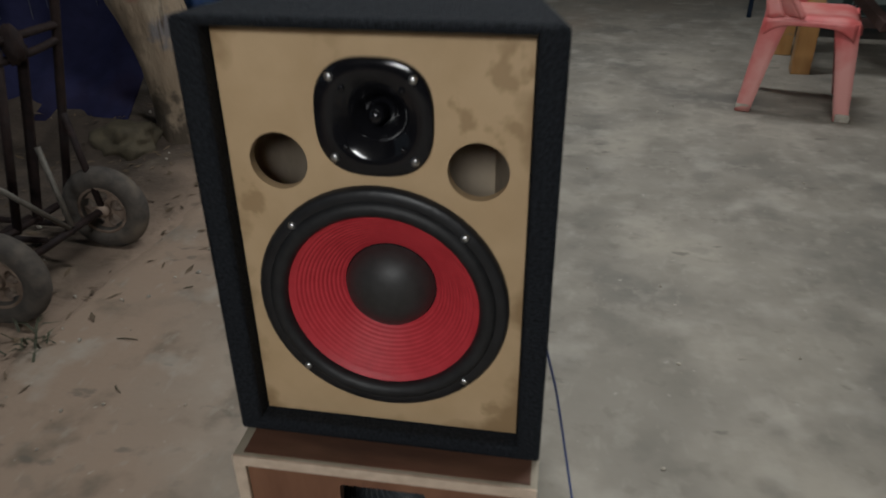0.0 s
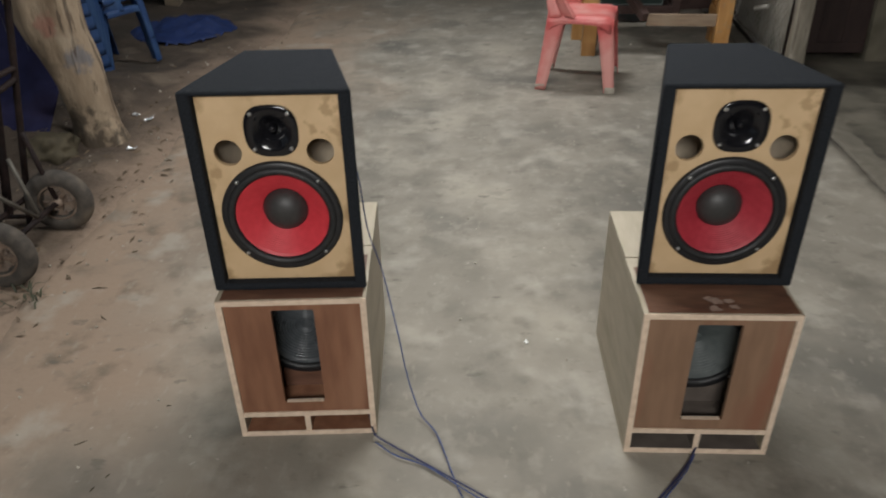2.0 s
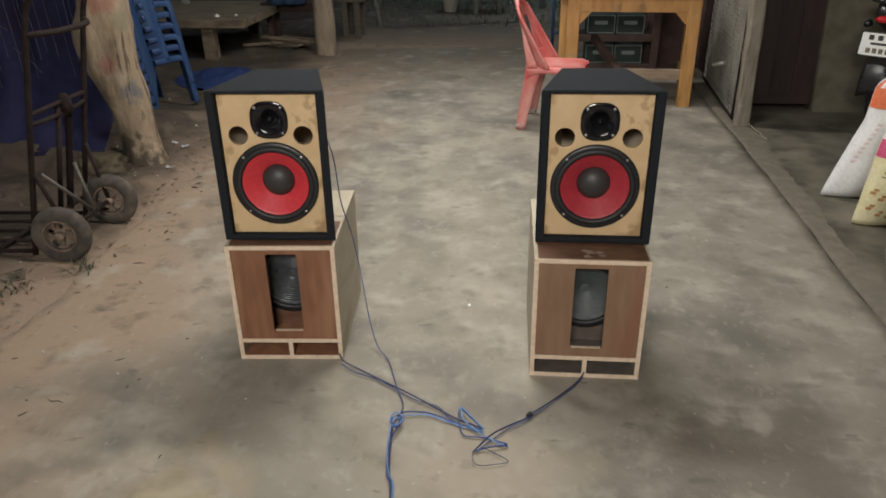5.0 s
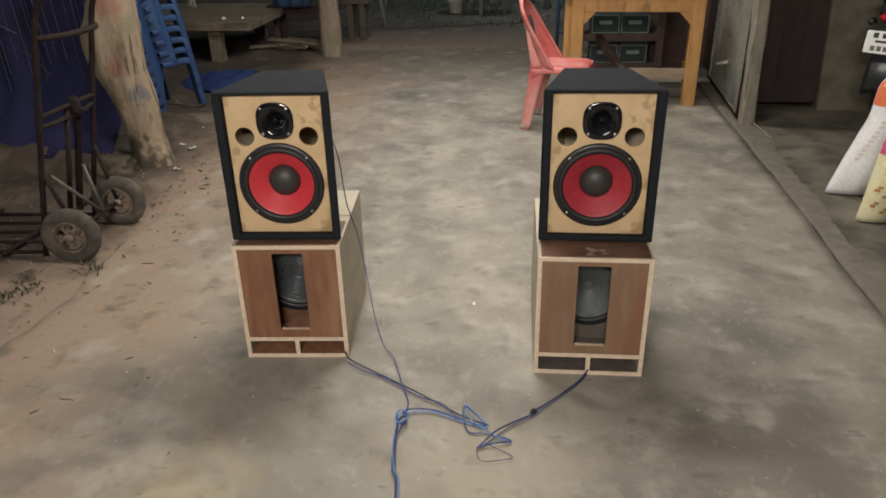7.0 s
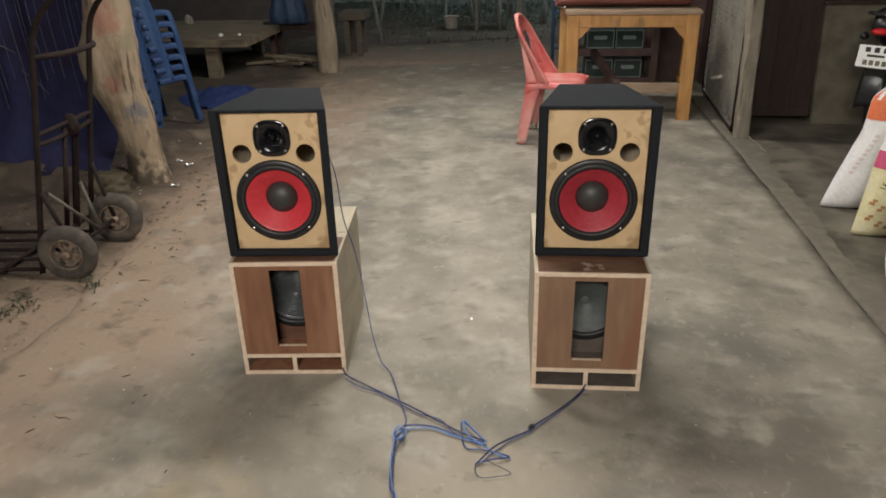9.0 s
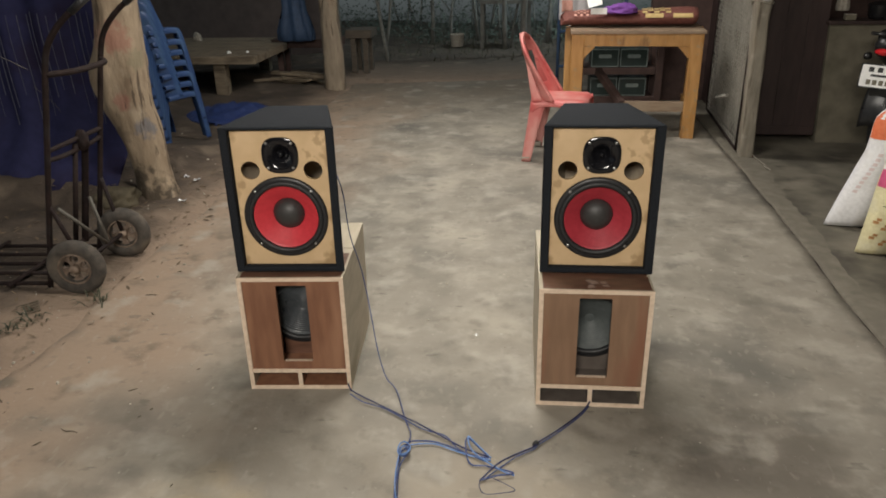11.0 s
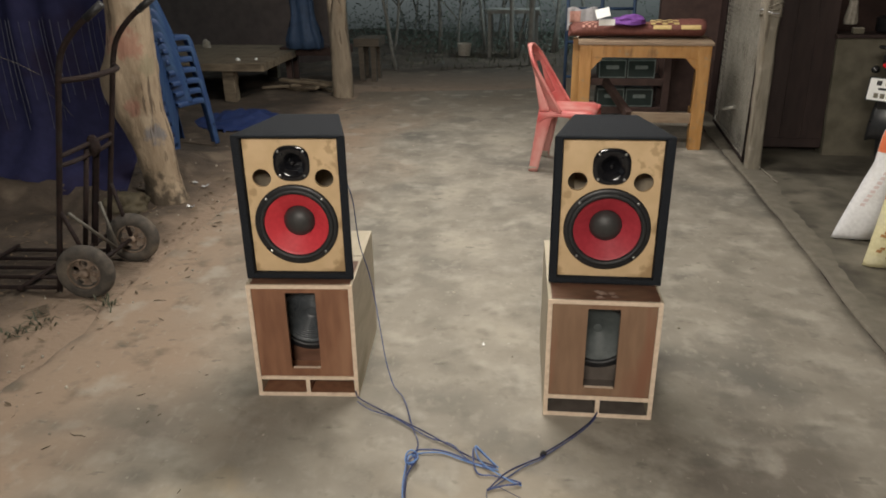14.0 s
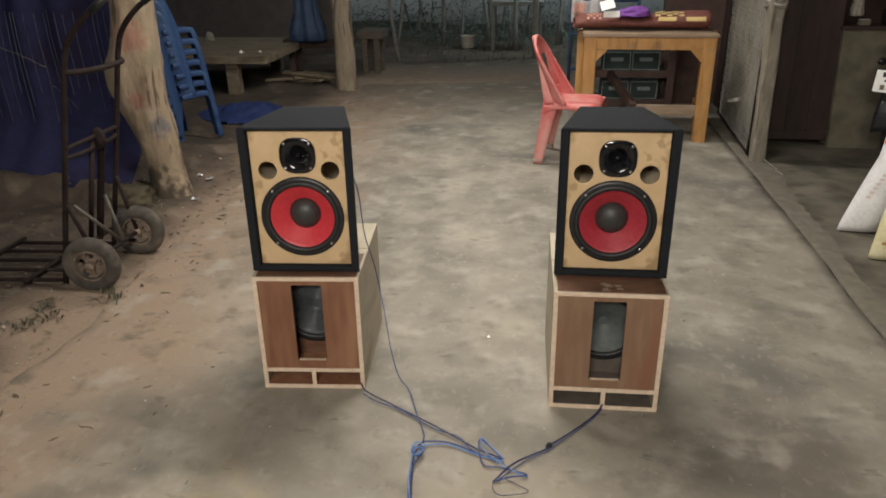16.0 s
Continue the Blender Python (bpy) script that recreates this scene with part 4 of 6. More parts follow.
        part("seat_skirt", sheet(lambda u, v, sy=sy: (0.006 + (sd - 0.03) * u, sy * (half_width(u * 0.95) + 0.004), sh - 0.024 - (0.020 + 0.055 * abs(2 * u - 1) ** 4) * v), 20, 3, 0.006), material, c, "", True)
    return c


chair("plastic_chair", "faded red moulded plastic chair with dusty feet by the table", pose(0.742, 3.757, 0.001, 0, 0, -11), RED_PLASTIC, False)
stack = chair("stacked_chair", "blue moulded plastic chair in a tall stack", pose(-2.202, 3.716, 0.02, 0, 0, 72), BLUE_PLASTIC, True, "stack of blue chairs")
for k in range(1, 7):
    copy_thing(stack, pose(-2.202 - 0.006 * k, 3.716 - 0.010 * k, 0.02 + 0.080 * k, 0, 0.3 * (k % 3 - 1), 72 + 0.7 * math.sin(k * 2.1)))


# ---- wooden table with its load ----
def table():
    m = pose(1.485, 4.47, 0.0, 0, 0, -3.0)
    t = thing("wooden_table", "yellow varnished wooden table with braced corners on the slab", "table", m)
    L, D, H, w = 0.945, 0.50, 0.80, 0.092
    for sx in (-1, 1):
        for sy in (-1, 1):
            x, y = sx * (L / 2 - w / 2) + ((0.06 if sx > 0 else -0.05) if sy > 0 else 0.0), sy * (D / 2 - w / 2)
            part("leg", wobble(box(x - w / 2, x + w / 2, y - w / 2, y + w / 2, 0, H - 0.025, 0.005), 0.002, 9), TABLE_WOOD, t)
    planks = 4
    for k in range(planks):
        y0 = -D / 2 - 0.015 + k * (D + 0.03) / planks
        part("plank", box(-L / 2 - 0.012, L / 2 + 0.012, y0 + 0.0015, y0 + (D + 0.03) / planks - 0.0015, H - 0.024, H, 0.003), TABLE_TOP, t, "worn brown top plank")
    for y in (-D / 2 + 0.018, D / 2 - 0.018):
        part("apron", box(-L / 2 + w, L / 2 - w, y - 0.014, y + 0.014, H - 0.115, H - 0.026, 0.003), TABLE_WOOD, t)
    for x in (-L / 2 + 0.018, L / 2 - 0.018):
        part("apron", box(x - 0.014, x + 0.014, -D / 2 + w, D / 2 - w, H - 0.115, H - 0.026, 0.003), TABLE_WOOD, t)
    for sx in (-1, 1):
        bm = bmesh.new()
        x = sx * (L / 2 - w)
        pts = [(x, H - 0.116), (x - sx * 0.085, H - 0.116), (x, H - 0.205)]
        a = [bm.verts.new((px, -D / 2 + 0.006, pz)) for px, pz in pts]
        b = [bm.verts.new((px, -D / 2 + 0.034, pz)) for px, pz in pts]
        bm.faces.new(a), bm.faces.new(b[::-1])
        for i in range(3):
            bm.faces.new((a[i], a[(i + 1) % 3], b[(i + 1) % 3], b[i]))
        part("corner_brace", bm, TABLE_WOOD, t)
    part("stretcher", box(-0.06, L / 2 - w, -D / 2 + 0.02, -D / 2 + 0.055, 0.20, 0.275, 0.004), TABLE_TOP, t, "low brown front rail")
    part("stretcher", beam((-0.075, -D / 2 + 0.02, 0.255), (-0.25, D / 2 - 0.03, 0.43), 0.05, 0.055), BRICK_RED, t, "low dark cross rail")
    for x in (-L / 2 + w / 2, L / 2 - w / 2):
        part("stretcher", box(x - 0.016, x + 0.016, -D / 2 + w, D / 2 - w, 0.20, 0.26, 0.004), TABLE_WOOD, t, "low side rail")


veil(TABLE_WOOD, (0.12, 0.062, 0.028), 9, 0.58, 0.70, 0.6, (1.6, 1.6, 0.5))
veil(TABLE_WOOD, (0.30, 0.24, 0.15), 30, 0.60, 0.68, 0.5)
veil(TABLE_TOP, (0.34, 0.27, 0.19), 7, 0.48, 0.66, 0.6, (0.6, 3, 1))
table()


def rolled_mat():
    """A plastic floor mat folded over into a flat roll, its ends showing the layers."""
    m = pose(1.425, 4.49, 0.801, 0, 0, -3.0)
    t = thing("rolled_mat", "rolled maroon patterned floor mat lying on the table", "mat", m)
    L = 0.98
    turns, steps = 2.6, 70

    def ring(k):
        a = math.tau * turns * k / steps
        f = 1 - 0.52 * k / steps
        return Vector((0, 0.150 * f * math.cos(a) + 0.02, 0.056 + 0.054 * f * math.sin(a)))

    def surf(u, v):
        p = ring(v * steps)
        sag = 0.010 * math.sin(u * 9) * (1 - v) + 0.012 * (u - 0.5)
        return (u - 0.5) * L + 0.015 * math.sin(v * 14), p.y, max(0.003, p.z * (1 + 0.5 * (u > 0.1) * u * 0.25) + sag * (p.z > 0.03))
    part("roll", sheet(surf, 26, steps, 0.0035), MAROON, t, "maroon woven plastic", True)

    def on_top(x, y0):
        f = max(-1, min(1, (y0 - 0.02) / 0.15))
        return 0.056 + 0.054 * math.sqrt(max(0, 1 - f * f)) * (1 + 0.125 * (x / L + 0.5)) + 0.014

    def patch(x0, x1, y0, y1, material, label):
        part("woven_motif", sheet(lambda u, v: (lerp(x0, x1, u), lerp(y0, y1, v), on_top(lerp(x0, x1, u), lerp(y0, y1, v)) + 0.004), 6, 6, 0.002), material, t, label)
    patch(0.12, 0.25, -0.131, -0.112, MAT_GOLD, "gold woven border")
    patch(0.32, 0.46, -0.131, -0.112, MAT_GOLD, "gold woven border")
    for i in range(5):
        for j in range(4):
            if (i + j) % 2 == 0:
                patch(-0.40 + 0.022 * i, -0.382 + 0.022 * i, -0.126 + 0.020 * j, -0.109 + 0.020 * j, MAT_PINK, "pink woven diamond")
                patch(0.10 + 0.042 * i, 0.138 + 0.042 * i, -0.104 + 0.026 * j, -0.080 + 0.026 * j, MAT_GOLD, "gold woven diamond")


rolled_mat()


def cloth_lump(name, label, category, m, material, sx, sy, sz, seed):
    bm = bmesh.new()
    bmesh.ops.create_icosphere(bm, subdivisions=4, radius=1.0)
    for v in bm.verts:
        n = noise.fractal(v.co * 1.8 + Vector((seed, 0, 0)), 1.0, 2.0, 4)
        v.co = v.co * (1 + 0.28 * n)
        v.co = Vector((v.co.x * sx, v.co.y * sy, max(0.0, (v.co.z + 0.35) * sz)))
    return tagged(link(name, bm, material, True, m), label, category)


cloth_lump("purple_cloth", "crumpled purple cloth on the rolled mat", "cloth", pose(1.36, 4.40, 0.908, 0, 0, 8), PURPLE, 0.13, 0.09, 0.048, 3.0)


def folded_paper():
    t = thing("paper", "folded white paper sheet standing on the rolled mat", "paper", pose(1.185, 4.345, 0.905, 0, 0, 6))
    part("sheet_face", sheet(lambda u, v: (-0.055 + 0.12 * u, -0.03 + 0.01 * math.sin(3 * u), 0.0 + 0.045 * v), 4, 2, 0.0015), WHITE, t)
    part("sheet_fold", sheet(lambda u, v: (-0.07 + 0.10 * u - 0.01 * v, -0.028 + 0.05 * v, 0.046 + 0.06 * v + 0.025 * u), 4, 2, 0.0015), WHITE, t)


folded_paper()


def carton(x, y, z, rz=0):
    t = thing("carton", "dark green drinks carton with pale print on the shelf", "carton", pose(x, y, z, 0, 0, rz), "cartons under the table")
    part("box", box(-0.118, 0.118, -0.13, 0.13, 0, 0.165, 0.004), CRATE_GREEN, t)
    for a in ((-0.116, 0.116, 0.150, 0.158), (-0.116, 0.116, 0.006, 0.013), (-0.116, -0.109, 0.013, 0.150), (0.109, 0.116, 0.013, 0.150)):
        part("printed_band", box(a[0], a[1], -0.1325, -0.1312, a[2], a[3]), CRATE_WHITE, t)
    part("printed_sign", plate(round_rect(0.0, 0.095, 0.11, 0.032, 0.012), [], -0.1325, -0.1312), CRATE_WHITE, t, "plain pale mark")
    return t


def store_shelf():
    t = thing("store_shelf", "low dark wooden shelf behind the table", "shelf", pose(1.47, 5.32, 0))
    for x in (-0.34, 0.34):
        for y in (-0.15, 0.15):
            part("post", box(x - 0.03, x + 0.03, y - 0.03, y + 0.03, 0, 0.78, 0.004), BRICK_RED, t)
    for z in (0.10, 0.35):
        for k in range(3):
            part("board", box(-0.31, 0.31, -0.16 + 0.108 * k, -0.056 + 0.108 * k, z, z + 0.025, 0.003), BRICK_RED, t)
        part("rail", box(-0.31, 0.31, -0.178, -0.162, z - 0.03, z + 0.028, 0.003), BRICK_RED, t)


store_shelf()
for cx, cz in ((-0.122, 0.126), (0.124, 0.126), (0.124, 0.376), (-0.122, 0.376)):
    carton(1.47 + cx, 5.31, cz)


def steel_rack():
    t = thing("steel_rack", "blue-grey painted steel bar frame standing behind the table", "rack", pose(1.25, 5.72, 0))
    for x in (-0.29, 0.02, 0.31):
        part("upright", tube([(x, 0, 0), (x, 0, 1.5)], 0.016, 8), BLUE_BAG, t, "", True)
    for z in (0.30, 0.62, 0.915, 1.25):
        part("crossbar", tube([(-0.29, 0, z), (0.31, 0, z)], 0.014, 8), BLUE_BAG, t, "", True)


steel_rack()


def hung_cloth():
    t = thing("hanging_cloth", "white cloth with a pink print hung over the steel rack", "cloth")
    part("cloth", sheet(lambda u, v: (0.955 + 0.27 * u, 5.69 - 0.012 * math.sin(u * 17) - 0.01 * v, 0.925 - 0.20 * v + 0.012 * math.sin(u * 9)), 26, 8, 0.003), FAINT_CLOTH, t, "", True)
    part("printed_motif", sheet(lambda u, v: (0.975 + 0.10 * u, 5.680 - 0.012 * math.sin((0.075 + 0.37 * u) * 17) - 0.01 * v, 0.90 - 0.10 * v), 10, 4, 0.002), MAT_PINK, t, "pink printed flower shape", True)


FAINT_CLOTH = mat("white_cotton", (0.42, 0.40, 0.41), (0.52, 0.50, 0.51), 30, 0.85, 0.2)
hung_cloth()
cloth_lump("plastic_bag", "crumpled white plastic bag by the table's back corner", "bag", pose(1.022, 4.735, 0.64, 0, 0, 0), WHITE, 0.028, 0.03, 0.13, 5.0)


# ---- gate, post, door and low wall ----
def mesh_gate():
    t = thing("mesh_gate", "wire mesh gate in a rusty steel frame, dusty sheet behind", "gate", pose(2.160, 3.80, 0.035, 0, 0, 86.5))
    L, H = 1.30, 1.75
    for a, b in (((0, 0, 0), (L, 0, 0)), ((0, 0, H), (L, 0, H))):
        part("frame_bar", tube([a, b], 0.014, 8), RUST, t, "", True)
    for x in (0, L):
        part("frame_bar", tube([(x, 0, 0), (x, 0, H)], 0.014, 8), RUST, t, "", True)
    part("hinge_pin", tube([(L * 0.30, 0.03, 0.30), (L * 0.36, 0.09, 0.27)], 0.014, 8), ZINC, t, "grey pipe stub")
    bm = bmesh.new()
    step = 0.034
    n = int(L / step)
    for k in range(n):
        x0 = step * (k + 0.5)
        pts = []
        rows = int(H / step)
        for j in range(rows + 1):
            z = min(H, j * step)
            pts.append((max(0.0, min(L, x0 + (step * 0.62 if (j + k) % 2 else -step * 0.62))), 0.004 + (0.003 if j % 2 else -0.003), z))
        tube(pts, 0.0021, 4, bm, False)
    tagged(part("wire_mesh", bm, GATE_WIRE, t, "grey wire netting"), kind="stuff")
    part("backing", sheet(lambda u, v: (0.012 + u * (L - 0.024), -0.035 + 0.004 * math.sin(u * 40) + 0.006 * noise.noise(Vector((u * 4, v * 4, 0))), 0.01 + v * (H - 0.02)), 50, 6, 0.002), SHEET, t, "dusty grey sheet", True)


mesh_gate()


def gate_post():
    bm = bmesh.new()
    ring_z = [0.05 * k for k in range(26)] + [1.5, 2.0, 2.95]
    rows = []
    for z in ring_z:
        bulge = 1 + 0.22 * math.exp(-((z - 1.06) / 0.07) ** 2)
        cx, cy = 2.205 - 0.028 * z / 1.1, 3.735 + 0.0 * z
        rows.append([bm.verts.new((cx + 0.047 * bulge * math.copysign(abs(math.cos(a)) ** 0.38, math.cos(a)) + 0.006 * noise.noise(Vector((a, z * 5, 1))), cy + 0.05 * bulge * math.copysign(abs(math.sin(a)) ** 0.38, math.sin(a)), z)) for a in [math.tau * k / 20 for k in range(20)]])
    for a, b in zip(rows, rows[1:]):
        for k in range(20):
            bm.faces.new((a[k], a[(k + 1) % 20], b[(k + 1) % 20], b[k]))
    t = thing("gate_post", "squared grey wooden gate post with plastic wound round it", "post")
    part("shaft", bm, POST_WOOD, t, "", True)
    for k in range(4):
        z = 1.03 + 0.022 * k
        loop = [(2.178 + 0.066 * math.cos(a), 3.735 + 0.064 * math.sin(a), z + 0.012 * math.sin(a * 2 + k)) for a in [math.tau * i / 18 for i in range(19)]]
        part("plastic_wrap", tube(loop, 0.006, 6), FOIL if k == 1 else POST_WOOD, t, "strip of clear plastic", True)
    return t


veil(POST_WOOD, (0.075, 0.060, 0.044), 22, 0.56, 0.64, 0.75, (1, 1, 0.12))
veil(POST_WOOD, (0.36, 0.33, 0.28), 9, 0.58, 0.70, 0.5)
gate_post()


def board_door():
    t = thing("board_door", "dark brown boarded door standing shut beside the post", "door", pose(0, 0, 0))
    for k in range(3):
        x0 = 2.34 + 0.150 * k
        bm = box(x0 + 0.001, x0 + 0.149, 4.14, 4.165, 0.055, 2.1, 0.002)
        for v in bm.verts:
            v.co.x -= 0.035 * v.co.z * (v.co.x - 2.30) / 0.5
        part("board", bm, DARK_BOARD, t)
    part("bottom_rail", box(2.35, 2.78, 4.128, 4.140, 0.055, 0.12, 0.003), DARK_BOARD, t)


board_door()


def low_wall():
    bm = bmesh.new()
    nx, nz = 6, 10
    f = [[bm.verts.new((lerp(2.80 - 0.040 * j / nz, 3.30, i / nx), 4.11 + 0.006 * noise.noise(Vector((i, j, 0))), 0.84 * j / nz)) for j in range(nz + 1)] for i in range(nx + 1)]
    b = [[bm.verts.new((f[i][j].co.x, 4.30, f[i][j].co.z)) for j in range(nz + 1)] for i in range(nx + 1)]
    for g in (f, b):
        for i in range(nx):
            for j in range(nz):
                bm.faces.new((g[i][j], g[i + 1][j], g[i + 1][j + 1], g[i][j + 1]))
    for i in range(nx):
        bm.faces.new((f[i][nz], f[i + 1][nz], b[i + 1][nz], b[i][nz]))
    for j in range(nz):
        bm.faces.new((f[0][j], f[0][j + 1], b[0][j + 1], b[0][j]))
        bm.faces.new((f[nx][j], f[nx][j + 1], b[nx][j + 1], b[nx][j]))
    structure("wall_low", bm, CEMENT, "low olive-grey cement wall with a ledge", "wall")


low_wall()
structure("trim", box(2.745, 3.32, 4.09, 4.32, 0.84, 0.865, 0.004), DARK_BOARD, "dark wooden ledge on the low wall", "ledge")


def ledge_things():
    t = thing("cook_pot", "dark soot-stained pot with a lid on the ledge", "pot", pose(3.12, 4.2, 0.866))
    part("bowl", lathe([(0, 0), (0.07, 0), (0.085, 0.02), (0.088, 0.09), (0.092, 0.10)], 28, m=Matrix.Rotation(radians(90), 4, "X")), BIKE_BLACK, t, "", True)
    part("lid", lathe([(0.09, 0.10), (0.05, 0.118), (0, 0.122)], 28, m=Matrix.Rotation(radians(90), 4, "X")), BIKE_BLACK, t, "", True)
    b = thing("small_tin", "small grey-green tin on the ledge", "tin", pose(2.90, 4.16, 0.866))
    part("body", box(-0.035, 0.035, -0.025, 0.025, 0, 0.035, 0.004), CEMENT, b)
    part("lid", box(-0.034, 0.034, -0.024, 0.024, 0.035, 0.040, 0.002), GRIT, b)
    cloth_lump("rag", "grey rag hanging above the ledge", "rag", pose(2.87, 4.24, 0.92), GRIT, 0.04, 0.03, 0.13, 2.0)


ledge_things()
structure("wall_north", box(1.78, 4.6, 5.62, 5.72, -0.03, 2.95), BRICK_RED, "dull red-brown boarded wall", "wall")
structure("wall_side", box(2.30, 2.36, 4.18, 5.62, -0.03, 2.95), DARK_BOARD, "dark boarded partition behind the gate", "wall")


# ---- fertiliser sacks ----
class Sack:
    """A full sack standing on edge: the left outline as (x, z), its width, half depth and lean."""

    def __init__(self, y, outline, width, depth, top):
        self.y, self.outline, self.width, self.depth, self.top = y, outline, width, depth, top

    def left(self, v):
        z = v * self.top
        o = self.outline
        for (x0, z0), (x1, z1) in zip(o, o[1:]):
            if z <= z1:
                return lerp(x0, x1, (z - z0) / (z1 - z0))
        return o[-1][0]

    def at(self, u, v, side, lift=0.0):
        x0 = (self.left(max(0, v - 0.06)) + 2 * self.left(v) + self.left(min(1, v + 0.06))) / 4
        x = x0 + u * self.width
        swell = (math.sin(math.pi * min(1, max(0, u))) ** 0.55) * (math.sin(math.pi * min(1, max(0, 0.03 + v * 0.94))) ** 0.42)
        crease = 0.010 * noise.noise(Vector((u * 4, v * 5, self.y * 3))) + 0.006 * math.sin(v * 30 + u * 6) * max(0, v - 0.72)
        round_top = 0.10 * max(0, v - 0.8) / 0.2 * (abs(u - 0.45) * 2) ** 2
        z = v * self.top - round_top + 0.012 + 0.05 * max(0, 0.12 - v) * 8 * (u - 0.0) * 0.25
        return Vector((x, self.y + 0.10 + side * (self.depth * swell + crease * (swell > 0.05) + lift) + 0.10 * v * 0.6, max(0.011, z)))


def sack(name, label, s, material):
    t = thing(name, label, "sack", None, "fertiliser sacks")
    bm = bmesh.new()
    n, k = 22, 26
    front = [[bm.verts.new(s.at(i / n, j / k, -1)) for j in range(k + 1)] for i in range(n + 1)]
    rear = [[front[i][j] if i in (0, n) else bm.verts.new(s.at(i / n, j / k, 1)) for j in range(k + 1)] for i in range(n + 1)]
    for g in (front, rear):
        for i in range(n):
            for j in range(k):
                bm.faces.new((g[i][j], g[i + 1][j], g[i + 1][j + 1], g[i][j + 1]))
    for j in (0, k):
        for i in range(n):
            vs = [front[i][j], front[i + 1][j], rear[i + 1][j], rear[i][j]]
            vs = [v for q, v in enumerate(vs) if v not in vs[:q]]
            if len(vs) > 2:
                bm.faces.new(vs)
    part("body", bm, material, t, "", True)
    return t


def print_patch(t, s, u0, u1, v0, v1, material, label, n=8):
    part("print", sheet(lambda u, v: s.at(lerp(u0, u1, u), lerp(v0, v1, v), -1, 0.003), n, n), material, t, label, True)


def print_text(t, s, text, u, v, du, dv, size, material, label):
    """Lettering laid on the sack: baseline from (u, v) along (du, dv)."""
    c = bpy.data.curves.new("lettering", "FONT")
    c.body, c.size, c.resolution_u = text, 1.0, 3
    ob = bpy.data.objects.new("lettering", c)
    me = bpy.data.meshes.new_from_object(ob)
    bpy.data.objects.remove(ob)
    bm = bmesh.new()
    bm.from_mesh(me)
    bpy.data.meshes.remove(me)
    ln = math.hypot(du * s.width, dv * s.top)
    ax, az = du * s.width / ln, dv * s.top / ln
    for p in bm.verts:
        a, b = p.co.x * size, p.co.y * size
        q = s.at(u + (a * ax - b * az) / s.width, v + (a * az + b * ax) / s.top, -1, 0.0045)
        p.co = q
    part("lettering", bm, material, t, label)


FAINT = mat("faint_print", (0.58, 0.48, 0.48), (0.66, 0.56, 0.56), 60, 0.6, 0.1)
s1 = Sack(2.30, [(2.262, 0.0), (2.275, 0.04), (2.335, 0.205), (2.415, 0.40), (2.435, 0.575), (2.485, 0.66), (2.54, 0.72)], 0.44, 0.115, 0.70)
s2 = Sack(1.93, [(2.276, 0.0), (2.288, 0.06), (2.312, 0.22), (2.335, 0.38), (2.375, 0.53), (2.43, 0.62), (2.47, 0.70)], 0.44, 0.115, 0.66)
s3 = Sack(1.30, [(2.19, 0.0), (2.165, 0.06), (2.145, 0.153), (2.15, 0.30), (2.19, 0.46), (2.25, 0.58)], 0.46, 0.12, 0.58)
t1 = sack("sack", "full white woven sack with an orange printed top", s1, SACK)
print_patch(t1, s1, 0.0, 0.98, 0.80, 0.995, ORANGE, "orange printed band", 14)
print_patch(t1, s1, 0.0, 0.22, 0.66, 0.80, ORANGE, "orange printed corner")
for k in range(9):
    print_patch(t1, s1, 0.075 + 0.003 * k, 0.115 + 0.003 * k, 0.27 + 0.034 * k, 0.292 + 0.034 * k, FAINT, "faint pink bar of print", 2)
t2 = sack("sack", "cream and white woven sack with fertiliser numbers printed on it", s2, SACK_CREAM)
print_patch(t2, s2, 0.0, 0.30, 0.60, 0.985, SACK, "white upper part", 10)
print_patch(t2, s2, 0.0, 0.09, 0.50, 0.62, PRINT_PINK, "magenta block")
print_text(t2, s2, "16-8-8+2.3S", 0.13, 0.35, 0.10, 0.30, 0.041, PRINT_GREEN, "dark green number")
for k in range(8):
    print_patch(t2, s2, 0.30 + 0.016 * k, 0.365 + 0.016 * k, 0.20 + 0.040 * k, 0.226 + 0.040 * k, PRINT_BROWN, "brown bar of print", 3)
for u, v in ((0.06, 0.12), (0.12, 0.20), (0.04, 0.24), (0.16, 0.08), (0.25, 0.07)):
    print_patch(t2, s2, u, u + 0.045, v, v + 0.022, PRINT_BROWN, "brown printed leaf", 3)
    print_patch(t2, s2, u + 0.02, u + 0.06, v + 0.026, v + 0.045, PRINT_BROWN, "brown printed leaf", 3)
for u, v in ((0.20, 0.72), (0.26, 0.78)):
    bm = bmesh.new()
    vs = [bm.verts.new(s2.at(u + 0.045 * (1 if k % 2 == 0 else 0.42) * math.sin(k * math.pi / 5), v + 0.032 * (1 if k % 2 == 0 else 0.42) * math.cos(k * math.pi / 5), -1, 0.006)) for k in range(10)]
    mid = bm.verts.new(s2.at(u, v, -1, 0.007))
    for k in range(10):
        bm.faces.new((mid, vs[k], vs[(k + 1) % 10]))
    part("print", bm, ORANGE, t2, "orange star")
t3 = sack("sack", "white woven sack with an orange stripe, slumped on the apron", s3, SACK)
print_patch(t3, s3, 0.0, 0.9, 0.38, 0.62, ORANGE, "orange printed band", 12)


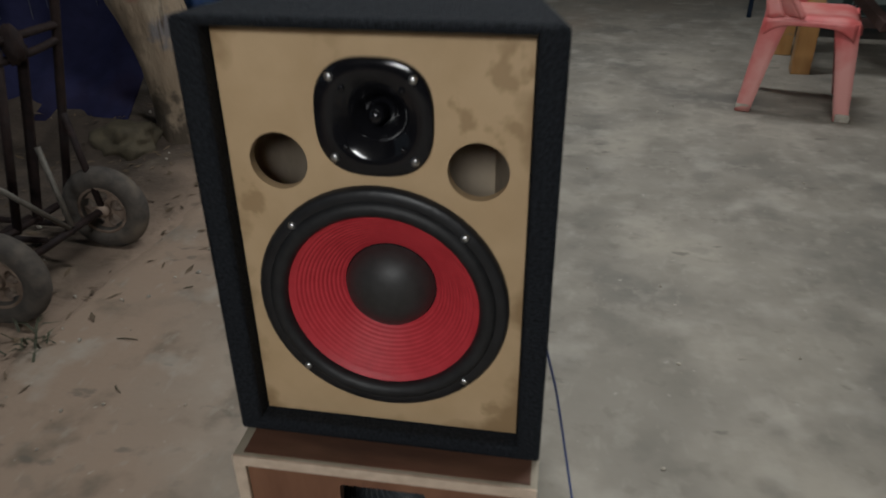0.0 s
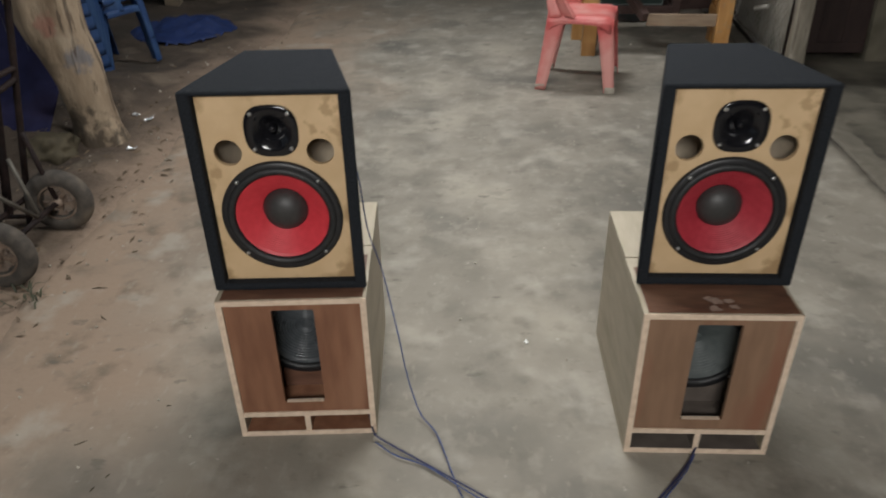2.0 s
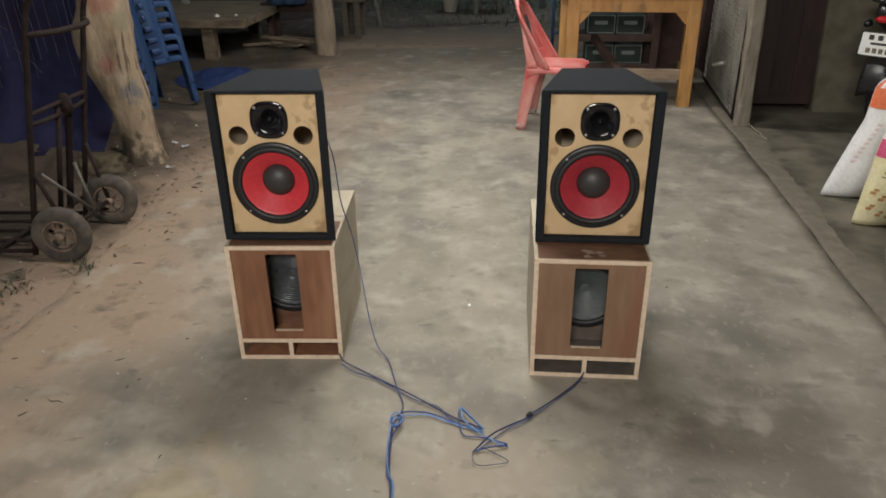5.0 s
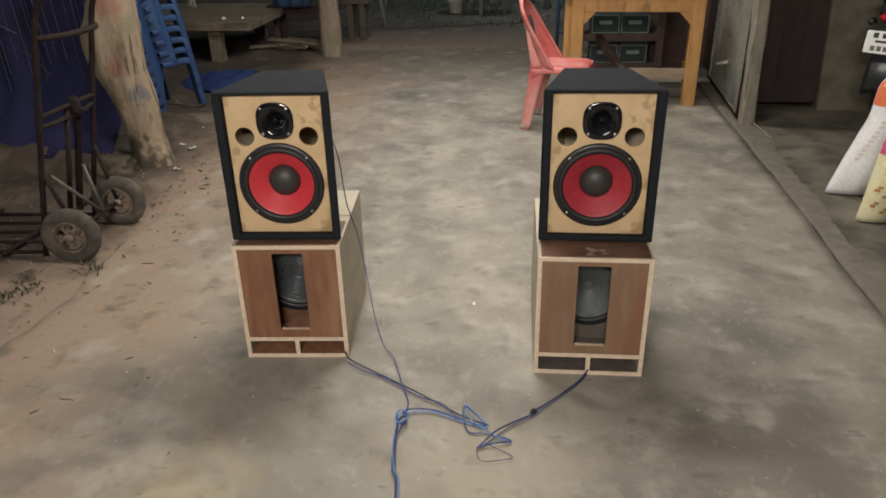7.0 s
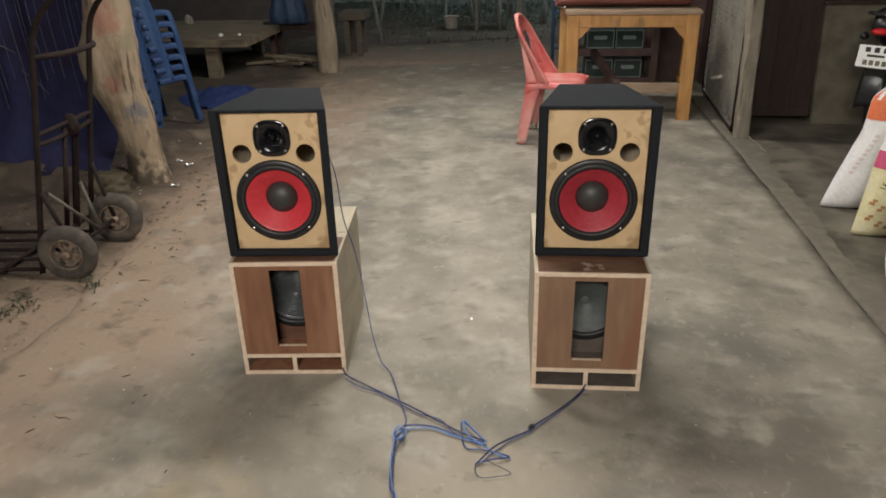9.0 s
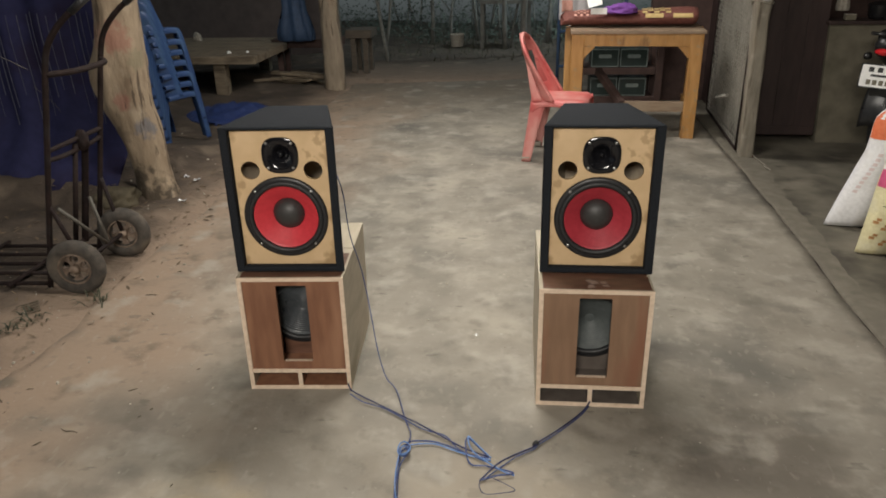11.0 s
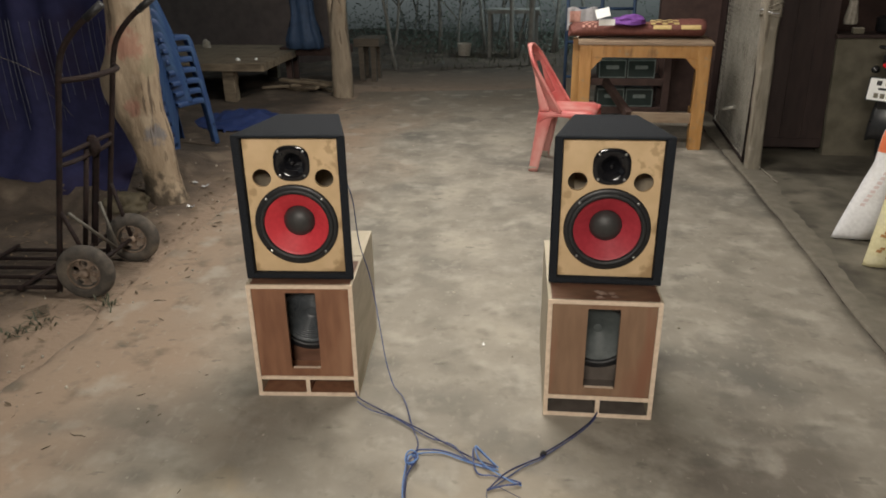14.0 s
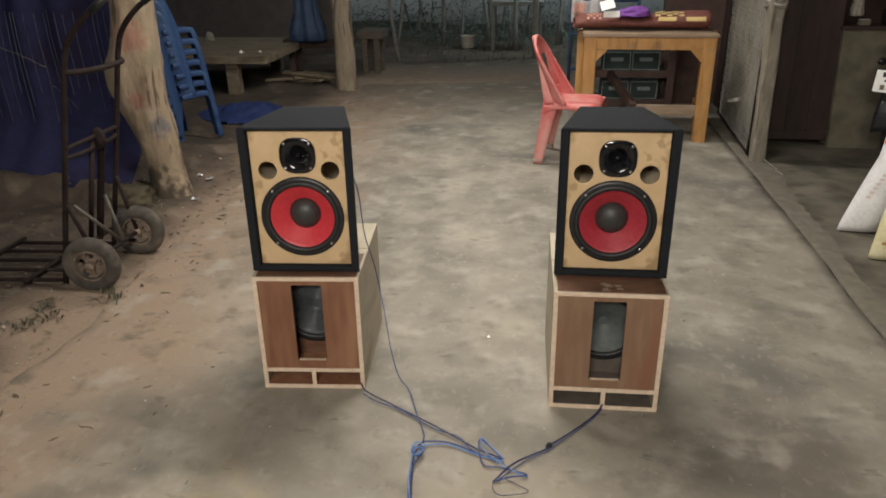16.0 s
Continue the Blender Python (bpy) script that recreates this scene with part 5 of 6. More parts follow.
# ---- motorcycle, rear end to the room ----
def motorcycle():
    t = thing("motorcycle", "black motorcycle parked with its red tail lamp showing", "motorcycle", pose(2.87, 3.47, 0.012, 0, 0, -42))
    R = Matrix.Rotation(radians(90), 4, "Z")

    def wheel(y):
        prof = [(0.285 - 0.05 + 0.05 * math.cos(a), 0.042 * math.sin(a)) for a in [math.tau * k / 12 for k in range(13)]]
        w = part("wheel", lathe([(0.205, -0.02), (0.19, 0.0), (0.205, 0.02)], 40, m=Matrix.Translation((0, y, 0.285)) @ R), ZINC, t, "", True)
        part("tyre", lathe(prof, 40, m=Matrix.Translation((0, y, 0.285)) @ R), RUBBER, w, "", True)
        part("hub", lathe([(0, -0.06), (0.05, -0.06), (0.055, 0.06), (0, 0.06)], 20, m=Matrix.Translation((0, y, 0.285)) @ R), ZINC, w, "", True)
        for k in range(6):
            a = k * math.tau / 6
            part("spoke", tube([(0, y + 0.05 * math.cos(a), 0.285 + 0.05 * math.sin(a)), (0, y + 0.195 * math.cos(a), 0.285 + 0.195 * math.sin(a))], 0.009, 6), ZINC, w)
    wheel(0.34)
    wheel(1.56)
    part("rear_mudguard", sheet(lambda u, v: ((v - 0.5) * 0.15, 0.34 - 0.335 * math.cos(radians(-5 + 100 * u)), 0.30 + 0.335 * math.sin(radians(-5 + 100 * u)) - 0.02 * (2 * v - 1) ** 2), 14, 6, 0.006), BIKE_BLACK, t, "", True)
    part("plate_bracket", sheet(lambda u, v: ((v - 0.5) * lerp(0.16, 0.07, u), 0.02 + 0.03 * u, 0.64 - 0.30 * u), 6, 3, 0.006), BIKE_BLACK, t)
    tail = bmesh.new()
    rows = []
    for y, w, z, h in ((-0.02, 0.05, 0.77, 0.05), (0.02, 0.075, 0.76, 0.07), (0.14, 0.10, 0.74, 0.09), (0.34, 0.12, 0.68, 0.12), (0.60, 0.13, 0.62, 0.15), (0.85, 0.10, 0.56, 0.17)):
        rows.append([tail.verts.new((w * math.cos(a), y, z + h * math.sin(a))) for a in [math.tau * k / 18 for k in range(18)]])
    for a, b in zip(rows, rows[1:]):
        for k in range(18):
            tail.faces.new((a[k], a[(k + 1) % 18], b[(k + 1) % 18], b[k]))
    tail.faces.new(rows[0]), tail.faces.new(rows[-1])
    part("tail_cowl", tail, BIKE_BLACK, t, "", True)
    lens = lathe([(0, -0.032), (0.035, -0.026), (0.052, -0.006), (0.052, 0.02)], 24, m=Matrix.Translation((0, -0.015, 0.735)) @ Matrix.Diagonal((1.0, 1.0, 0.42, 1.0)))
    part("tail_lamp", lens, TAIL_RED, t, "glossy red tail lamp", True)
    seat = bmesh.new()
    rows = []
    for y, w, z in ((0.10, 0.09, 0.80), (0.20, 0.12, 0.815), (0.50, 0.13, 0.79), (0.75, 0.11, 0.74), (0.95, 0.07, 0.73)):
        rows.append([seat.verts.new((w * math.cos(a), y, z + 0.05 * math.sin(a))) for a in [math.tau * k / 16 for k in range(16)]])
    for a, b in zip(rows, rows[1:]):
        for k in range(16):
            seat.faces.new((a[k], a[(k + 1) % 16], b[(k + 1) % 16], b[k]))
    seat.faces.new(rows[0]), seat.faces.new(rows[-1])
    part("seat", seat, RUBBER, t, "black seat", True)
    part("grab_rail", tube(smooth_path([(-0.11, 0.32, 0.80), (-0.12, 0.10, 0.83), (-0.06, -0.02, 0.84), (0.06, -0.02, 0.84), (0.12, 0.10, 0.83), (0.11, 0.32, 0.80)], 5), 0.010, 8), BIKE_BLACK, t, "", True)
    part("leg_shield", sheet(lambda u, v: ((v - 0.5) * 0.36, 1.25 - 0.08 * abs(2 * v - 1) + 0.10 * u, 0.30 + 0.55 * u), 8, 8, 0.012), BIKE_BLACK, t, "", True)
    part("steering_column", tube([(0, 1.22, 0.95), (0, 1.40, 0.55)], 0.05, 12), BIKE_BLACK, t, "", True)
    for x in (-0.07, 0.07):
        part("fork", tube([(x, 1.40, 0.62), (x, 1.56, 0.285)], 0.016, 8), ZINC, t, "", True)
        part("shock_absorber", tube([(x * 1.7, 0.36, 0.30), (x * 1.7, 0.46, 0.62)], 0.022, 10), SCREW, t, "", True)
    part("handlebar", tube(smooth_path([(-0.34, 1.06, 1.0), (-0.16, 1.18, 0.98), (0.16, 1.18, 0.98), (0.34, 1.06, 1.0)], 5), 0.014, 8), BIKE_BLACK, t, "", True)
    part("engine", box(-0.10, 0.10, 0.72, 1.08, 0.22, 0.44, 0.03), ZINC, t, "grey engine block")
    part("exhaust", tube([(0.13, 0.95, 0.24), (0.15, 0.60, 0.25), (0.16, 0.15, 0.30)], [0.02, 0.045, 0.05], 14), BIKE_BLACK, t, "", True)
    part("side_stand", tube([(-0.08, 0.85, 0.24), (-0.22, 0.80, 0.0)], 0.011, 8), ZINC, t)
    m = Matrix.Translation((0, -0.012, 0.585)) @ Matrix.Rotation(radians(-9), 4, "X")
    pl = plate(round_rect(0, 0, 0.232, 0.150, 0.006), [], 0.003, 0.008)
    pl.transform(m)
    p = part("number_plate_frame", pl, BIKE_BLACK, t)
    pl = plate(round_rect(0, 0, 0.215, 0.134, 0.006), [], -0.001, 0.0035)
    pl.transform(m)
    part("number_plate", pl, WHITE, p, "white plate with dark bars")
    bars = [(-0.052, 0.040, 0.030, 0.030), (0.0, 0.040, 0.030, 0.030), (0.052, 0.040, 0.030, 0.030), (0.0, 0.004, 0.10, 0.014)] + [(-0.055 + 0.037 * k, -0.038, 0.026, 0.030) for k in range(4)]
    for x, z, w, h in bars:
        pl = plate(round_rect(x, z, w, h, 0.003), [], -0.0025, -0.001)
        pl.transform(m)
        part("plate_bar", pl, INK if z > -0.02 else CEMENT, p)
    part("indicator", lathe([(0, -0.03), (0.02, -0.02), (0.024, 0.01), (0, 0.02)], 14, m=Matrix.Translation((-0.10, 0.02, 0.70))), BIKE_BLACK, t, "dark indicator", True)
    part("indicator", lathe([(0, -0.03), (0.02, -0.02), (0.024, 0.01), (0, 0.02)], 14, m=Matrix.Translation((0.10, 0.02, 0.70))), BIKE_BLACK, t, "dark indicator", True)


motorcycle()


# ---- log posts ----
def log_post(name, label, centre):
    """A bare crooked log as (x, y, z, radius) along its height."""
    t = thing(name, label, "post")
    bm = bmesh.new()
    p = smooth_path([c[:3] for c in centre], 9)
    rad = [r.x for r in smooth_path([(c[3], 0, 0) for c in centre], 9)]
    tube(p, rad, 40, bm)
    for v in bm.verts:
        a = noise.noise(Vector((v.co.x * 9, v.co.y * 9, v.co.z * 1.6)))
        b = noise.noise(Vector((v.co.x * 30, v.co.y * 30, v.co.z * 4)))
        ax = min(p, key=lambda q: abs(q.z - v.co.z))
        d = Vector((v.co.x - ax.x, v.co.y - ax.y, 0))
        v.co += d * (0.20 * a + 0.08 * b + 0.05 * noise.noise(Vector((v.co.x * 60, v.co.y * 60, v.co.z * 5))))
    part("trunk", bm, BARK, t, "", True)
    return t


LOG_LINE = [(-1.565, 2.66, -0.05, 0.135), (-1.578, 2.66, 0.06, 0.112), (-1.592, 2.66, 0.20, 0.098), (-1.622, 2.66, 0.44, 0.116), (-1.662, 2.66, 0.60, 0.142), (-1.678, 2.66, 0.75, 0.156), (-1.662, 2.66, 0.87, 0.148), (-1.632, 2.66, 1.10, 0.122), (-1.62, 2.66, 1.35, 0.125), (-1.60, 2.66, 1.8, 0.13), (-1.60, 2.66, 2.95, 0.12)]
lp = log_post("log_post", "bare crooked log post with red and blue paint smears", LOG_LINE)
STAIN = mat("damp_dark_wood", (0.055, 0.045, 0.028), (0.11, 0.09, 0.055), 20, 0.85, 0.4)


def painted_log():
    """The bare log's wood with worn dabs of red and blue-grey paint and a damp foot."""
    m = mat("painted_log", (0.22, 0.165, 0.110), (0.34, 0.265, 0.185), 14, 0.85, 0.8, 40, c3=(0.15, 0.105, 0.068), scale3=8, cover3=0.38, stretch=(1, 1, 0.4))
    n, l = m.node_tree.nodes, m.node_tree.links
    b = n["Principled BSDF"]
    tc = n.new("ShaderNodeTexCoord")
    t = n.new("ShaderNodeTexNoise")
    t.inputs["Scale"].default_value, t.inputs["Detail"].default_value = 22, 8
    l.new(tc.outputs["Object"], t.inputs["Vector"])
    for (x, y, z), r, colour, amount in (((-1.60, 2.53, 0.98), 0.085, (0.27, 0.085, 0.065), 0.5), ((-1.72, 2.54, 1.0), 0.07, (0.27, 0.11, 0.085), 0.4), ((-1.63, 2.54, 0.63), 0.05, (0.27, 0.09, 0.075), 0.5),
                                         ((-1.54, 2.58, 0.47), 0.065, (0.11, 0.12, 0.15), 0.7), ((-1.53, 2.60, 0.85), 0.06, (0.20, 0.19, 0.12), 0.5), ((-1.58, 2.60, 0.0), 0.17, (0.060, 0.046, 0.032), 0.9), ((-1.66, 2.56, 0.13), 0.12, (0.075, 0.058, 0.040), 0.8), ((-1.70, 2.55, 0.42), 0.07, (0.12, 0.09, 0.062), 0.6)):
        d = n.new("ShaderNodeVectorMath")
        d.operation = "DISTANCE"
        l.new(tc.outputs["Object"], d.inputs[0])
        d.inputs[1].default_value = (x, y, z)
        w = n.new("ShaderNodeMath")
        w.operation = "MULTIPLY_ADD"
        l.new(t.outputs["Fac"], w.inputs[0])
        w.inputs[1].default_value = r * 2.2
        l.new(d.outputs["Value"], w.inputs[2])
        mr = n.new("ShaderNodeMapRange")
        mr.inputs["From Min"].default_value, mr.inputs["From Max"].default_value, mr.inputs["To Min"].default_value, mr.inputs["To Max"].default_value = r * 1.75, r * 2.25, amount, 0.0
        l.new(w.outputs[0], mr.inputs["Value"])
        x_ = n.new("ShaderNodeMix")
        x_.data_type = "RGBA"
        l.new(mr.outputs["Result"], x_.inputs["Factor"])
        l.new(b.inputs["Base Color"].links[0].from_socket, x_.inputs["A"])
        x_.inputs["B"].default_value = (*colour, 1)
        l.new(x_.outputs["Result"], b.inputs["Base Color"])
    return m


lp.children[0].data.materials[0] = veil(veil(painted_log(), (0.07, 0.05, 0.035), 26, 0.60, 0.64, 0.85, (1, 1, 0.10)), (0.44, 0.38, 0.29), 6, 0.58, 0.72, 0.5)
veil(BARK, (0.07, 0.05, 0.035), 26, 0.60, 0.64, 0.8, (1, 1, 0.10))


def root_lump():
    bm = bmesh.new()
    bmesh.ops.create_icosphere(bm, subdivisions=4, radius=1.0)
    for v in bm.verts:
        v.co *= 1 + 0.35 * noise.fractal(v.co * 1.5, 1.0, 2.0, 4)
        v.co = Vector((v.co.x * 0.13, v.co.y * 0.12, (v.co.z + 0.2) * 0.085))
    tagged(link("root_stump", bm, STAIN, True, pose(-1.74, 2.50, 0.02)), "dark rotten root lump at the log's foot", "stump")


root_lump()
lp2 = log_post("log_post", "pale bare log post with a split forked top", [(-1.33, 6.15, -0.05, 0.115), (-1.33, 6.15, 0.2, 0.108), (-1.335, 6.15, 0.5, 0.102), (-1.34, 6.15, 0.72, 0.095), (-1.34, 6.15, 0.86, 0.075), (-1.345, 6.15, 1.0, 0.03)])
for dx, r in ((-0.065, 0.032), (0.05, 0.042)):
    part("fork", tube([(-1.34 + dx, 6.15, 0.70), (-1.34 + dx * 1.1, 6.15, 0.95), (-1.34 + dx * 1.3, 6.15, 1.4), (-1.34 + dx, 6.15, 2.95)], r, 12), BARK, lp2, "", True)


# ---- hand truck ----
def hand_truck():
    t = thing("hand_truck", "rusty steel hand truck with two dusty tyres, parked on the earth", "hand truck")

    def wheel(x, y, rz):
        m = pose(x, y, 0.128, 0, 0, rz)
        prof = [(0.094 + 0.036 * math.cos(a), 0.032 * math.sin(a)) for a in [math.tau * k / 16 for k in range(17)]]
        w = part("wheel", plate(circle(0, 0, 0.072, 40), [circle(0.044 * math.cos(a), 0.044 * math.sin(a), 0.0195, 14) for a in [math.tau * k / 5 + 0.3 for k in range(5)]], -0.012, 0.012), WHEEL_RUST, t, "rusty pressed-steel wheel")
        w.data.transform(m)
        tyre = lathe(prof, 44, m=m)
        part("tyre", tyre, TYRE, w, "grey dusty rubber tyre", True)
        rim = lathe([(0.066, -0.024), (0.074, -0.026), (0.076, 0.0), (0.074, 0.026), (0.066, 0.024)], 40, m=m)
        part("rim", rim, WHEEL_RUST, w, "", True)
        part("hub", lathe([(0, -0.036), (0.018, -0.036), (0.022, -0.02), (0.022, 0.036), (0, 0.036)], 20, m=m), WHEEL_RUST, w, "", True)
    wheel(-1.315, 1.365, 8)
    wheel(-1.315, 1.785, 8)
    part("axle", tube([(-1.315, 1.365, 0.128), (-1.315, 1.785, 0.128)], 0.011, 10), RUST, t, "", True)

    def px(z):
        return -1.478 + 0.225 * z
    for y in (1.375, 1.79):
        part("upright", tube(smooth_path([(px(0.02), y, 0.02), (px(0.4), y, 0.4), (px(0.8), y, 0.8), (px(1.00), y, 1.00), (px(1.10) + 0.015, y, 1.10), (-1.14, y, 1.185), (-1.05, y, 1.25)], 4), 0.0125, 10), RUST, t, "", True)
        part("grip", tube([(-1.09, y, 1.222), (-1.01, y, 1.278)], 0.0155, 10), RUBBER, t, "worn black rubber grip", True)
        part("strut", tube([(px(0.42), y, 0.42), (-1.31, y + (0.03 if y < 1.5 else -0.03), 0.14)], 0.010, 8), RUST, t, "", True)
        part("strut", beam((px(0.08), y, 0.07), (-1.30, y + (0.035 if y < 1.5 else -0.035), 0.125), 0.03, 0.006), RUST, t)
    for z, sag in ((0.14, 0.0), (0.62, 0.01), (0.66, 0.0), (0.98, 0.0)):
        bow = 0.07 if z > 0.9 else 0.0
        part("crossbar", tube(smooth_path([(px(z), 1.375, z), (px(z) + bow, 1.48, z - sag), (px(z) + bow, 1.69, z - sag), (px(z), 1.79, z)], 5), 0.011 if z < 0.9 else 0.013, 8), RUST, t, "", True)
    part("brace", tube([(px(0.64), 1.58, 0.64), (px(0.13), 1.58, 0.13)], 0.012, 8), RUST, t, "", True)
    part("brace", beam((px(0.64), 1.66, 0.64), (px(0.13), 1.66, 0.13), 0.035, 0.006), RUST, t)
    part("brace", tube([(px(0.38), 1.44, 0.38), (-1.31, 1.62, 0.14)], 0.008, 8), DULL, t, "", True)
    part("brace", tube([(px(0.36) + 0.02, 1.66, 0.36), (-1.31, 1.63, 0.14)], 0.008, 8), DULL, t, "", True)
    for k in range(5):
        y = 1.36 + 0.11 * k
        part("toe_bar", tube([(px(0.03), y, 0.045), (-1.98, y - 0.04, 0.045)], 0.010, 8), RUST, t, "", True)
    for x in (-1.62, -1.97):
        part("toe_bar", tube([(x, 1.30, 0.055), (x, 1.80, 0.055)], 0.010, 8), RUST, t, "", True)
    part("loose_wire", tube(smooth_path([(-1.33, 1.38, 1.0), (-1.40, 1.33, 1.06), (-1.50, 1.30, 1.10), (-1.58, 1.30, 1.06), (-1.66, 1.31, 1.02)], 6), 0.0011, 5), DULL, t, "thin pale wire end", True)
    part("loose_wire", tube(smooth_path([(-1.33, 1.39, 0.93), (-1.30, 1.42, 0.88), (-1.27, 1.44, 0.82)], 6), 0.0010, 5), DULL, t, "thin pale wire end", True)
    part("rope_knot", cloth_bm(0.028, 0.026, 0.05, 4.0, (px(0.65) + 0.01, 1.62, 0.645)), RUST, t, "dark rope wound round the bar", True)


def cloth_bm(sx, sy, sz, seed, at):
    bm = bmesh.new()
    bmesh.ops.create_icosphere(bm, subdivisions=3, radius=1.0)
    for v in bm.verts:
        v.co *= 1 + 0.3 * noise.noise(v.co * 3 + Vector((seed, 0, 0)))
        v.co = Vector((v.co.x * sx + at[0], v.co.y * sy + at[1], v.co.z * sz + at[2]))
    return bm


hand_truck()


# ---- blue tarpaulins ----
def hung_tarp():
    t = thing("blue_tarp", "dark blue tarpaulin hung in folds behind the hand truck", "tarpaulin")

    def fold(x, z):
        return 2.86 + 0.030 * math.sin(x * 21 + 0.8 * math.sin(x * 5)) * (0.4 + 0.6 * min(1, z)) + 0.05 * noise.noise(Vector((x * 3, z * 1.5, 0))) - 1.1 * max(0, 0.30 - z)
    part("sheet", sheet(lambda u, v: (-3.9 + 2.12 * u, fold(-3.9 + 2.12 * u, 2.9 * v), 0.085 + 2.8 * v), 110, 24, 0.003), TARP, t, "", True)
    rnd = random.Random(9)
    for k in range(19):
        x = -2.80 + 0.053 * k + rnd.uniform(-0.010, 0.010)
        z0, z1 = 1.09 - rnd.uniform(0.45, 0.85), 1.09 + rnd.uniform(-0.015, 0.015)
        w = rnd.uniform(0.0012, 0.0028)
        lean = 0.0
        part("pale_stripe", sheet(lambda u, v: (x + lean * (1 - v) + (u - 0.5) * 2 * w, fold(x + lean * (1 - v), lerp(z0, z1, v)) - 0.013, lerp(z0, z1, v)), 2, 14, 0.001), STRIPE, t, "thin pale woven stripe")


hung_tarp()


def heap(name, label, x, y, sx, sy, sz, seed):
    bm = sheet(lambda u, v: ((u - 0.5) * 2 * sx, (v - 0.5) * 2 * sy, 0.006 + sz * max(0.0, 1 - ((u - 0.5) * 2) ** 2 - ((v - 0.5) * 2) ** 2) ** 0.7 * (0.7 + 0.6 * noise.fractal(Vector((u * 5 + seed, v * 5, 0)), 1.0, 2.0, 4))), 40, 40, 0.002,
               skip=lambda u, v: ((u - 0.5) * 2) ** 2 + ((v - 0.5) * 2) ** 2 > 0.92 + 0.25 * noise.noise(Vector((u * 6, v * 6, seed))))
    return tagged(link(name, bm, LIT_TARP if y > 3.5 else TARP, True, pose(x, y, 0.012 if y > 3.5 else 0.085)), label, "tarpaulin")


heap("ground_tarp", "blue tarpaulin heaped on the ground by the chairs", -1.98, 4.86, 0.42, 0.42, 0.10, 1.0)
heap("ground_tarp", "end of a blue tarpaulin crumpled on the earth", -2.35, 2.83, 0.60, 0.12, 0.07, 4.0)


# ---- sleeping platform and the things round it ----
def platform():
    t = thing("wooden_platform", "low weathered wooden sleeping platform under the dark roof", "platform")
    z = 0.425
    for k in range(13):
        x0 = -3.95 + 0.152 * k
        part("plank", wobble(box(x0 + 0.002, x0 + 0.148, 5.60, 7.05, z - 0.022, z, 0.003), 0.003, 3, k), OLD_WOOD, t)
    part("front_rail", box(-3.95, -1.985, 5.575, 5.602, z - 0.075, z - 0.003, 0.004), OLD_WOOD, t)
    part("side_rail", box(-1.99, -1.965, 5.58, 7.05, z - 0.075, z - 0.003, 0.004), OLD_WOOD, t)
    part("front_rail", box(-3.95, -1.985, 7.05, 7.08, z - 0.075, z - 0.003, 0.004), OLD_WOOD, t)
    for x in (-3.8, -2.36):
        for y in (5.68, 6.95):
            part("leg", box(x - 0.062, x + 0.062, y - 0.055, y + 0.055, -0.03, z - 0.022, 0.008), OLD_WOOD, t)


platform()


BENCH_DARK = mat("dark_bench_wood", (0.060, 0.048, 0.036), (0.10, 0.082, 0.062), 14, 0.8, 0.2, 50, stretch=(0.6, 3, 3))


def far_bench(x0, x1, y, z, label, material):
    t = thing("plank_bench", label, "bench")
    part("seat", box(x0, x1, y, y + 0.35, z - 0.09, z, 0.006), material, t)
    for x in (x0 + 0.08, x1 - 0.08):
        for yy in (y + 0.05, y + 0.30):
            part("leg", box(x - 0.03, x + 0.03, yy - 0.03, yy + 0.03, -0.03, z - 0.09, 0.004), material, t)


far_bench(-2.15, -1.40, 6.62, 0.45, "dull red plank bench behind the log post", BRICK_RED)
far_bench(-1.40, -1.10, 7.0, 0.50, "dark plank bench in the shade by the trees", BENCH_DARK)


def hanging_bag():
    bm = bmesh.new()
    rows = []
    for z, w, d in ((0.455, 0.17, 0.05), (0.475, 0.20, 0.08), (0.56, 0.185, 0.08), (0.68, 0.155, 0.07), (0.80, 0.135, 0.06), (0.95, 0.13, 0.055), (1.15, 0.12, 0.05), (1.35, 0.09, 0.03), (1.6, 0.03, 0.015)):
        rows.append([bm.verts.new((-1.80 + w * math.cos(a) * (1 + 0.30 * noise.noise(Vector((math.cos(a) * 2.5, math.sin(a) * 2.5, z * 4)))), 6.45 + d * math.sin(a) + 0.03 * math.sin(a * 7 + z * 3), z)) for a in [math.tau * k / 24 for k in range(24)]])
    for a, b in zip(rows, rows[1:]):
        for k in range(24):
            bm.faces.new((a[k], a[(k + 1) % 24], b[(k + 1) % 24], b[k]))
    bm.faces.new(rows[0]), bm.faces.new(rows[-1])
    t = thing("hanging_bag", "blue plastic bag hung up over the bench", "bag")
    part("bag", bm, BLUE_BAG, t, "", True)
    for dx in (-0.03, 0.03):
        part("strap", tube([(-1.80 + dx, 6.45, 1.55), (-1.80 + dx * 0.5, 6.45, 1.9), (-1.80, 6.45, 2.95)], 0.008, 6), BLUE_BAG, t, "", True)


hanging_bag()
cloth_lump("crumpled_wrapper", "small pale wrapper on the platform", "litter", pose(-2.30, 5.78, 0.426), WHITE, 0.022, 0.018, 0.02, 1.0)
cloth_lump("crumpled_wrapper", "small white scrap on the platform", "litter", pose(-2.13, 5.84, 0.426), WHITE, 0.014, 0.012, 0.014, 6.0)
cloth_lump("plastic_bag", "small pale crumpled plastic bag on the platform", "bag", pose(-3.05, 6.75, 0.426), GRIT, 0.045, 0.04, 0.07, 9.0)


